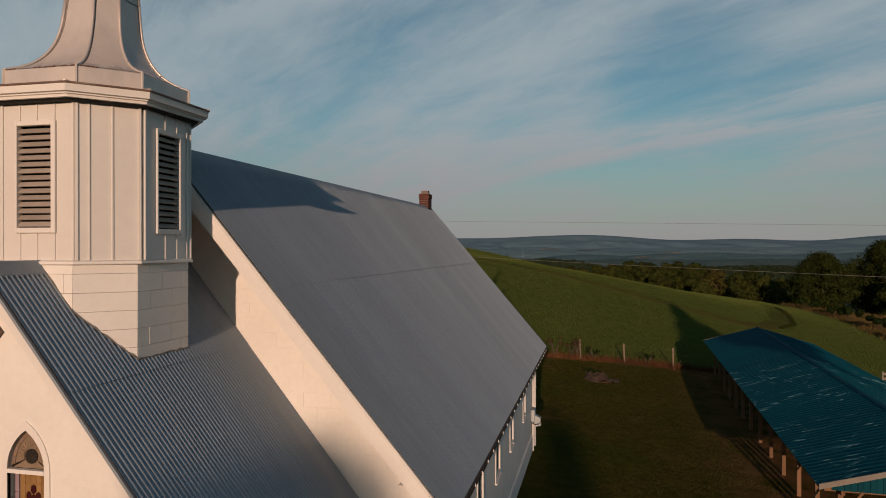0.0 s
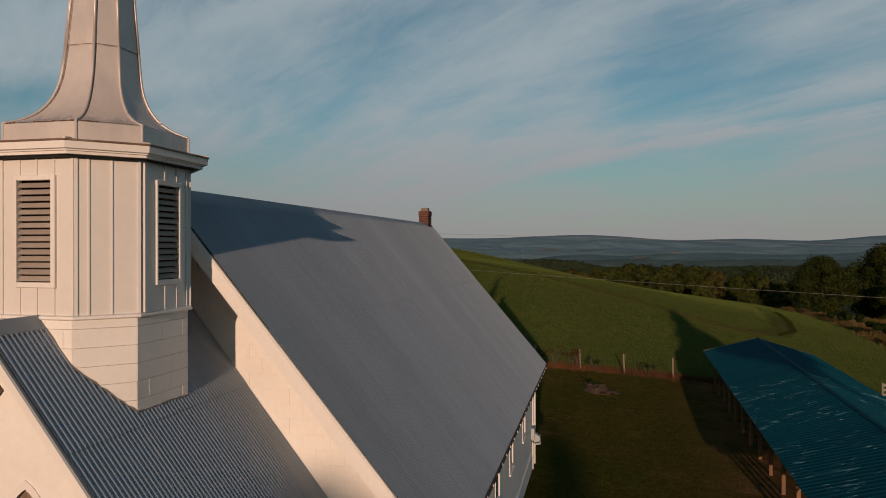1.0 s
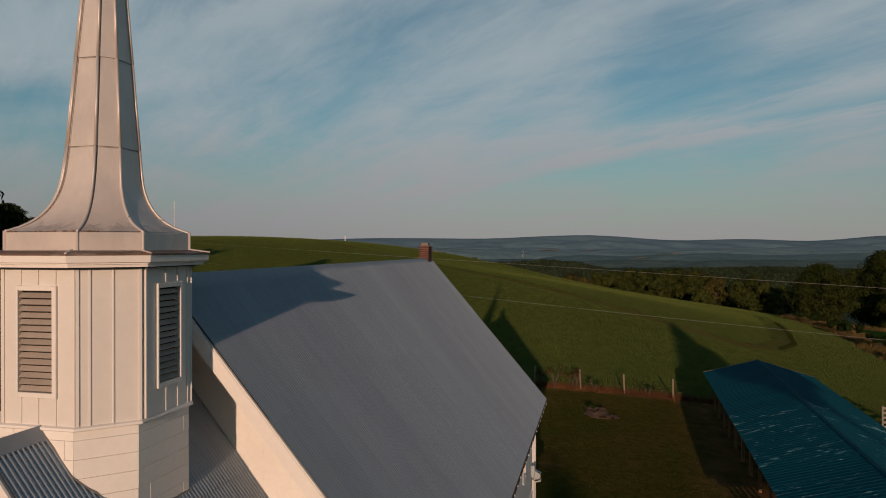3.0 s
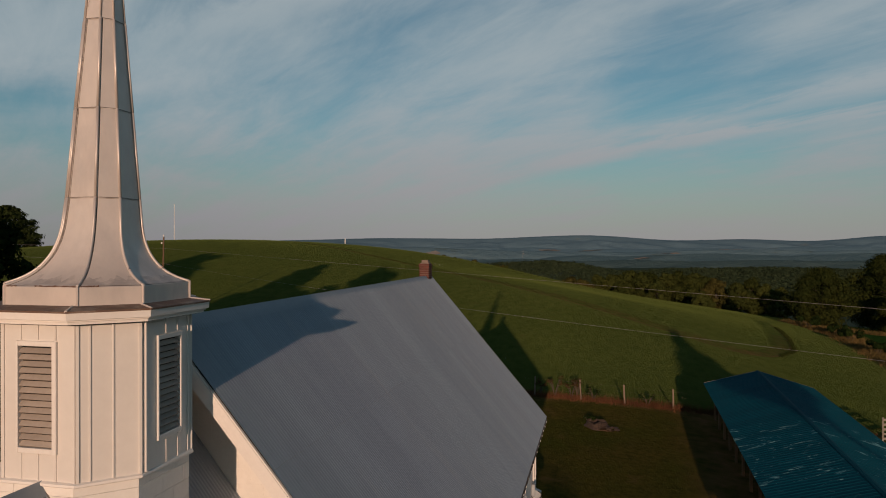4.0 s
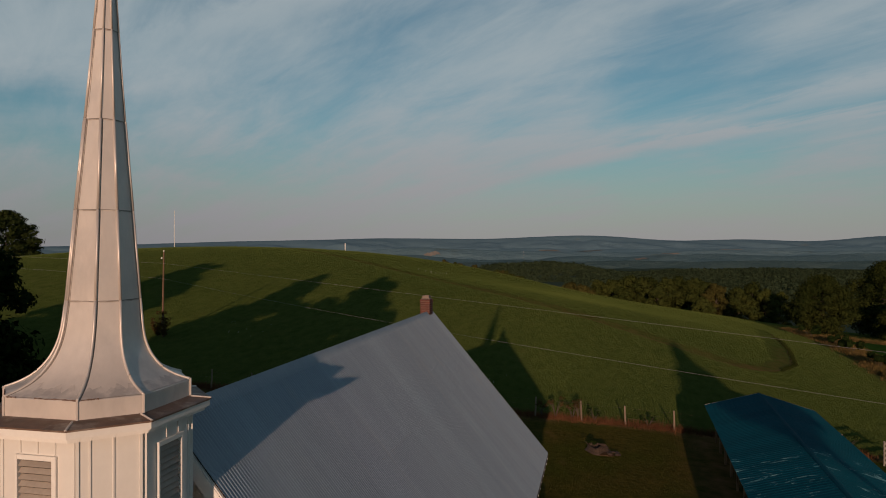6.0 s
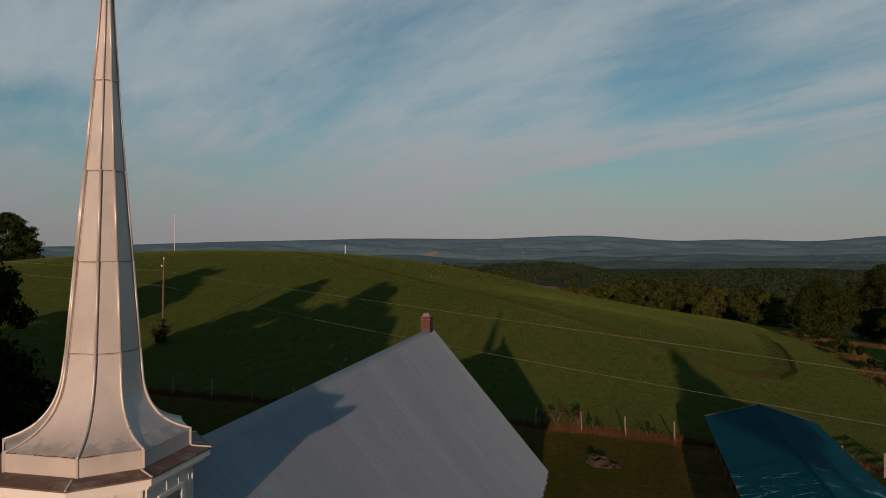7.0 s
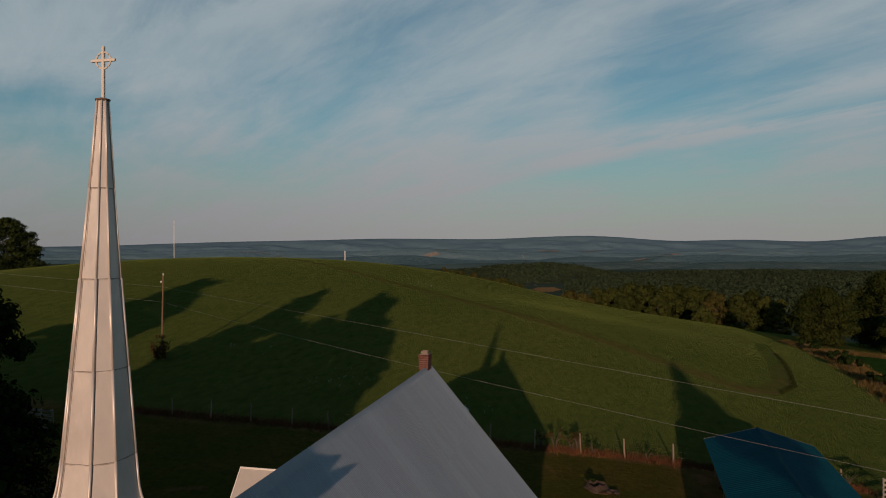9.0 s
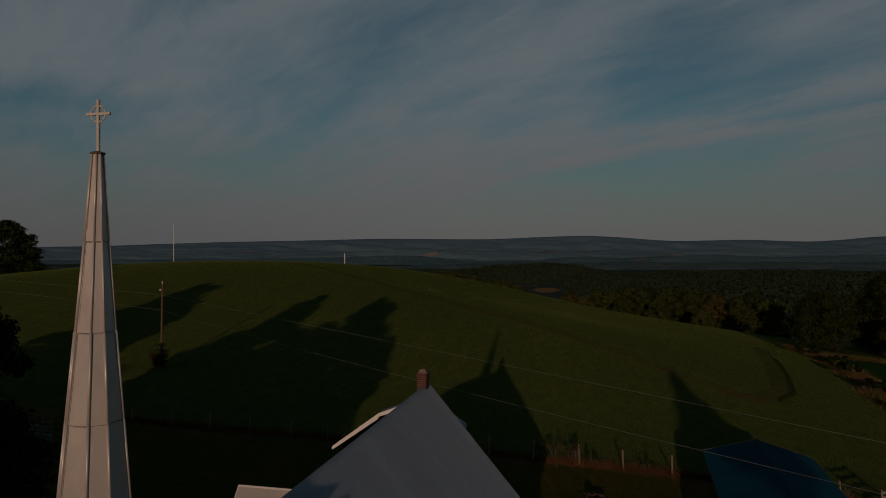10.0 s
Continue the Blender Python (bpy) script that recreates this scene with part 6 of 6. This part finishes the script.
def build_trees():
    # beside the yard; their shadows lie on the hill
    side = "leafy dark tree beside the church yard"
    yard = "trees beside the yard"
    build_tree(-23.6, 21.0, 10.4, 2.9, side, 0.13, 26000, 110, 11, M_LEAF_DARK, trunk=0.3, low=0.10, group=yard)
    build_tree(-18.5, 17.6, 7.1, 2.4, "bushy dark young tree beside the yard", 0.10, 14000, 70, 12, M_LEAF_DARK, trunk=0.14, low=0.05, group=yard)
    # unseen trees, placed by the shadows on the hill and to fill them
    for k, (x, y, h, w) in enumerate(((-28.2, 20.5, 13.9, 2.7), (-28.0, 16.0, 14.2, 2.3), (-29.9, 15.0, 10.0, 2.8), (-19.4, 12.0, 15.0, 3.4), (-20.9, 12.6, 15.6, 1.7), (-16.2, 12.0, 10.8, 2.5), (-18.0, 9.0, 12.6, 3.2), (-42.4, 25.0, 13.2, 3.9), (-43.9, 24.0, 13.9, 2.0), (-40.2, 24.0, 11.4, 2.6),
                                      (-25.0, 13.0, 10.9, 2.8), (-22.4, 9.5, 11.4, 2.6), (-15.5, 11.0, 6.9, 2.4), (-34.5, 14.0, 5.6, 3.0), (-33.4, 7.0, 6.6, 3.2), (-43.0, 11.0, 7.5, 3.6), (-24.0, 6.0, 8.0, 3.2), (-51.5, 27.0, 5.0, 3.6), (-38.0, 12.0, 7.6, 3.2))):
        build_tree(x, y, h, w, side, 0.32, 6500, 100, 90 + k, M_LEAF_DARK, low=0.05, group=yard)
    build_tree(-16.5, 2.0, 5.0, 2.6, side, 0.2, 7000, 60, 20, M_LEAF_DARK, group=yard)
    # unseen trees added only to keep the left yard in shade
    for k, (x, y, h) in enumerate(((-13.6, -22.0, 10.4), (-17.2, -24.0, 11.2), (-20.8, -25.0, 11.4), (-24.4, -22.0, 11.0), (-28.0, -20.0, 11.2), (-32.0, -22.0, 11.4), (-36.5, -21.0, 11.0))):
        build_tree(x, y, h, 4.0, "unseen leafy dark tree added to shade the yard", 0.32, 12000, 80, 70 + k, M_LEAF_DARK, low=0.06, group="trees near the road")
    # the tree whose pointed shadow lies beyond the shelter
    build_tree(11.9, -9.0, 12.4, 1.8, "tall pointed leafy tree beside the drive", 0.26, 24000, 150, 25, M_LEAF_DARK, lean=(-0.7, 0), trunk=0.2, low=0.71, cone=True)
    # two unseen trees added to throw soft shade on the gable and lawn
    build_tree(1.1, -62.0, 12.4, 2.2, "unseen thin-crowned tree added to shade the gable", 0.22, 1500, 60, 28, M_LEAF_DARK, group="trees along the road")
    build_tree(4.3, -62.0, 10.9, 1.7, "unseen leafy tree added to shade the lawn", 0.3, 1900, 60, 30, M_LEAF_DARK, group="trees along the road")
    # an unseen row added well behind the camera to shade the near ground
    for k, x in enumerate((-30, -19, -8, 1, 10, 21, 33)):
        build_tree(x, -62 - 5 * (k % 3), 7.6 + 1.0 * ((k * 5) % 4), 5.5, "unseen leafy tree added to shade the near ground", 0.34, 3200, 60, 40 + k, M_LEAF_DARK, group="trees along the road")
    # big trees at the field's lower corner
    corner = "large leafy tree at the lower end of the field"
    build_tree(33.8, 118.2, 8.3, 4.8, corner, 0.17, 30000, 130, 21, M_LEAF, trunk=0.35, low=0.08, group="trees at the field corner")
    build_tree(47.2, 131.0, 12.2, 5.8, corner, 0.19, 30000, 130, 22, M_LEAF, trunk=0.4, low=0.05, group="trees at the field corner")
    build_tree(45.0, 117.0, 6.2, 4.0, corner, 0.19, 14000, 80, 23, M_LEAF, trunk=0.3, low=0.05, group="trees at the field corner")
    build_tree(56.0, 125.0, 12.0, 6.0, corner, 0.19, 14000, 80, 24, M_LEAF, trunk=0.3, low=0.05, group="trees at the field corner")
    # the tree line beyond the field
    rng = random.Random(8)
    # share to the side, drop of the top below the eye as a share of the depth, depth, spread, dry
    row = [(0.1854, 0.0656, 158, 3.0, 1), (0.2018, 0.0681, 156, 3.0, 1), (0.2281, 0.0599, 165, 4.6, 0), (0.2461, 0.0640, 160, 3.6, 0), (0.2576, 0.0730, 150, 2.6, 0), (0.2691, 0.0550, 168, 4.6, 0), (0.2863, 0.0582, 162, 4.0, 0),
           (0.3002, 0.0558, 170, 4.6, 0), (0.3109, 0.0697, 152, 2.8, 0), (0.3249, 0.0582, 164, 4.2, 0), (0.3429, 0.0566, 166, 4.6, 0), (0.3626, 0.0574, 164, 4.4, 0), (0.3806, 0.0607, 162, 4.2, 0), (0.3954, 0.0673, 158, 3.6, 1),
           (0.3765, 0.0870, 146, 2.2, 0), (0.4282, 0.0714, 172, 4.2, 0), (0.4479, 0.0673, 176, 4.6, 0), (0.4676, 0.0730, 172, 4.2, 0), (0.4873, 0.0804, 178, 4.2, 0), (0.4102, 0.0788, 178, 3.6, 0)]
    for k, (side_share, drop, d, w, dry) in enumerate(row):
        p = bearing(side_share, d)
        h = 11.7 - drop * d - ground_z(p.x, p.y)
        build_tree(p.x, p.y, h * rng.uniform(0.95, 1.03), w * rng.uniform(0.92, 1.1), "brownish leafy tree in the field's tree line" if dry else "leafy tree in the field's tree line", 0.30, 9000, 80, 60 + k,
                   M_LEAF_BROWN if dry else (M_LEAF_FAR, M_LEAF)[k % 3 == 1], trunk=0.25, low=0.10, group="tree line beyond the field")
    # low hedge bushes just behind the brow
    for k in range(17):
        p = bearing(0.002 + 0.0070 * k, 168 + rng.uniform(-5, 5))
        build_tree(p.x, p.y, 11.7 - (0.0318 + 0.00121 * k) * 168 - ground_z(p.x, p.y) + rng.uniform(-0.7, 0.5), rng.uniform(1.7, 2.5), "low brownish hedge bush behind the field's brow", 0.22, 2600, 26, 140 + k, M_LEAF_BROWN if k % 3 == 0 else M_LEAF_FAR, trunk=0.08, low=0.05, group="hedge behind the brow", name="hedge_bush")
    build_conifer(-144, 143, 23.5, 16.0, 31, "large dark conifer beyond the hill crest")
    build_conifer(-158, 138, 33.0, 17.0, 32, "large dark conifer beyond the hill crest")


build_trees()


# ---------------------------------------------------------------- grass, weeds
def blades(name, xs, ys, tall, wide, per, mat, label, seed, parent=None):
    """Tufts of narrow upright blades: too many to count."""
    rng = np.random.default_rng(seed)
    n = len(xs) * per
    x = np.repeat(xs, per) + rng.normal(0, 0.12, n)
    y = np.repeat(ys, per) + rng.normal(0, 0.12, n)
    z = height(x, y) - 0.02
    a = rng.uniform(0, 2 * np.pi, n)
    h = np.repeat(tall, per) * rng.uniform(0.5, 1.15, n)
    w = wide * rng.uniform(0.6, 1.4, n)
    lean = rng.normal(0, 0.35, (n, 2)) * h[:, None]
    p0 = np.stack([x - w * np.cos(a), y - w * np.sin(a), z], -1)
    p1 = np.stack([x + w * np.cos(a), y + w * np.sin(a), z], -1)
    p2 = np.stack([x + lean[:, 0], y + lean[:, 1], z + h], -1)
    verts = np.stack([p0, p1, p2], 1).reshape(-1, 3)
    return tagged(from_arrays(name, verts, np.arange(3 * n).reshape(-1, 3), mat, parent), label, "grass", kind="stuff")


def sward(name, x, y, tall, wide, mat, label, seed):
    """A close stand of upright blades, each one placed by itself."""
    rng = np.random.default_rng(seed)
    n = len(x)
    z = height(x, y) - 0.015
    a = rng.normal(0, 0.5, n)
    w = wide * rng.uniform(0.6, 1.4, n)
    lean = rng.normal(0, 0.30, (n, 2)) * tall[:, None]
    p0 = np.stack([x - w * np.cos(a), y - w * np.sin(a), z], -1)
    p1 = np.stack([x + w * np.cos(a), y + w * np.sin(a), z], -1)
    p2 = np.stack([x + lean[:, 0], y + lean[:, 1], z + tall], -1)
    verts = np.stack([p0, p1, p2], 1).reshape(-1, 3)
    return tagged(from_arrays(name, verts, np.arange(3 * n).reshape(-1, 3), mat), label, "grass", kind="stuff")


def build_grass():
    rng = np.random.default_rng(3)
    n = 880000
    far = np.where(rng.uniform(0, 1, n) < 0.75, 1 / rng.uniform(1 / 138, 1 / 36, n), rng.uniform(36, 138, n))
    side = rng.uniform(-0.68, 0.66, n)
    x, y = RIGHT.x * side * far + AHEAD.x * far, RIGHT.y * side * far + AHEAD.y * far
    bank = np.interp(y, [40, 48, 58, 70, 82, 95, 111], [24, 25, 24.5, 25, 26.5, 27.5, 26.5])
    keep = (y > fence_y(x) + 0.4) & (x < bank - 1.2)
    x, y, far = x[keep], y[keep], far[keep]
    grow = 0.5 + 0.8 * np.array([noise.noise(Vector((a * 0.35, b * 0.35, 2.0))) * 0.5 + 0.5 for a, b in zip(x[::8], y[::8])]).repeat(8)[:len(x)]
    tread = np.clip(near_line(x, y, TRACK) / 1.3, 0.5, 1) * np.clip(near_line(x, y, TRACK[6:10]) / 1.1, 0.65, 1)
    sward("field_grass", x, y, 0.105 * grow * (far / 50) ** 0.3 * rng.uniform(0.5, 1.2, len(x)) * tread, 0.0085 * far / 50, M_GRASS, "tall green hay grass on the hill field", 4)
    n = 7000
    x = rng.uniform(-33, 14, n)
    y = fence_y(x) + rng.normal(0.1, 0.30, n)
    blades("dry_weeds", x, y, 0.10 + 0.38 * rng.uniform(0, 1, n) ** 3, 0.012, 5, M_DRYGRASS, "dry reddish weeds along the fence", 6)
    # dark grass put in for shade along the outer edge of the track's loop, scattered pale flowers in the hay
    n = 2600
    t = rng.uniform(0, 1, n) ** 0.8
    edge = np.array(TRACK[7:11], float) + (0.95, -0.1)
    x = np.interp(t * 3, range(4), edge[:, 0]) + rng.normal(0, 0.11, n)
    y = np.interp(t * 3, range(4), edge[:, 1]) + rng.normal(0, 0.11, n)
    sward("rank_grass", x, y, rng.uniform(0.10, 0.26, n), np.full(n, 0.022), M_LEAF, "dark grass put in for the shaded edge of the track", 12)
    x, y = [], []
    for cx, cy, many in FLOWERS:
        x.append(rng.normal(cx, 1.3, many))
        y.append(rng.normal(cy, 1.3, many))
    x, y = np.concatenate(x), np.concatenate(y)
    blades("wild_flowers", x, y, np.full(len(x), 0.22), 0.020, 1, M_FLOWER, "small white wild flowers in the hay grass", 13)
    n = 130000
    x = rng.uniform(-12, 5.0, n)
    y = rng.uniform(16, 40.3, n)
    keep = (x > -1.7) | (y > 28.5)
    x, y = x[keep], y[keep]
    sward("lawn_grass", x, y, rng.uniform(0.02, 0.055, len(x)), np.full(len(x), 0.0065), M_LAWN, "short mown yard grass", 7)
    # the weedy bank below the field
    n = 7500
    t = rng.uniform(0, 1, n)
    pts = np.array(HEDGE_BANK, float)
    k = np.minimum((t * (len(pts) - 1)).astype(int), len(pts) - 2)
    f = t * (len(pts) - 1) - k
    q = pts[k] + (pts[k + 1] - pts[k]) * f[:, None] + rng.normal(0, 0.8, (n, 2))
    m = 1500
    q2 = np.stack([rng.uniform(28.5, 52, m), np.zeros(m)], -1)
    q2[:, 1] = 105.2 + 0.25 * (q2[:, 0] - 33) + rng.normal(0, 0.9, m)
    q = np.concatenate([q, q2])
    n += m
    blades("bank_weeds", q[:, 0], q[:, 1], 0.25 + 0.45 * rng.uniform(0, 1, n) ** 2, 0.035, 5, M_BANK, "tall dry weeds on the field bank", 9)


build_grass()


def build_shrub(x, y, tall, spread, mat, seed, label, leaf=0.06, n=900):
    z = ground_z(x, y)
    rng = np.random.default_rng(seed)
    bush = thing("shrub", x, y, z, label, "shrub", "shrubs along the fence")
    bm = bmesh.new()
    ends = []
    for k in range(7):
        a = rng.uniform(0, 2 * math.pi)
        e = Vector((x + spread * 0.8 * math.cos(a), y + spread * 0.8 * math.sin(a), z + tall * rng.uniform(0.55, 1.0)))
        tube(bm, [(x, y, z - 0.05), (x + (e.x - x) * 0.4, y + (e.y - y) * 0.4, z + (e.z - z) * 0.6), e], [0.022, 0.015, 0.006], 5)
        ends.append(e[:])
        if x < -30:
            ends += [(x + (e.x - x) * q * 1.2, y + (e.y - y) * q * 1.2, z + (e.z - z) * q) for q in (0.25, 0.5, 0.75)]
    part("stems", bm, M_BARK, bush)
    v, f = leaf_cloud(ends, [spread * 0.42] * len(ends), n if y > 60 or x < -30 else n // 5, leaf, seed + 1)
    from_arrays("foliage", v, f, mat, bush)


for i, (x, y, t, s, dry) in enumerate(((-2.6, 40.5, 1.15, 0.45, 1), (-1.65, 40.6, 0.9, 0.4, 1), (-1.3, 40.7, 1.1, 0.35, 1), (-3.4, 40.4, 0.9, 0.4, 1), (2.6, 40.9, 0.7, 0.4, 0), (-0.4, 40.9, 0.6, 0.4, 0),
                                       (-33.6, 48.2, 2.1, 0.55, 1), (-34.2, 48.3, 1.4, 0.55, 1), (-0.6, 35.35, 0.45, 0.3, 0), (-8.2, 40.1, 0.8, 0.4, 1), (-12.8, 39.7, 0.8, 0.5, 1), (11.0, 40.9, 0.9, 0.6, 0),
                                       (13.0, 41.3, 0.9, 0.7, 0), (15.5, 41.0, 1.0, 0.7, 0), (27.0, 100.0, 1.4, 1.2, 0), (28.0, 92.0, 1.2, 1.0, 0), (26.8, 84.0, 1.4, 1.2, 0), (26.0, 74.0, 1.3, 1.0, 0), (25.4, 64.0, 1.2, 1.0, 0))):
    build_shrub(x, y, t, s, M_LEAF_DRY if dry else M_LEAF_DARK, 200 + i, "dry reddish weed shrub by the fence" if dry else "low green weed shrub by the fence", 0.14 if y > 60 else 0.06 if x < -30 else 0.045)
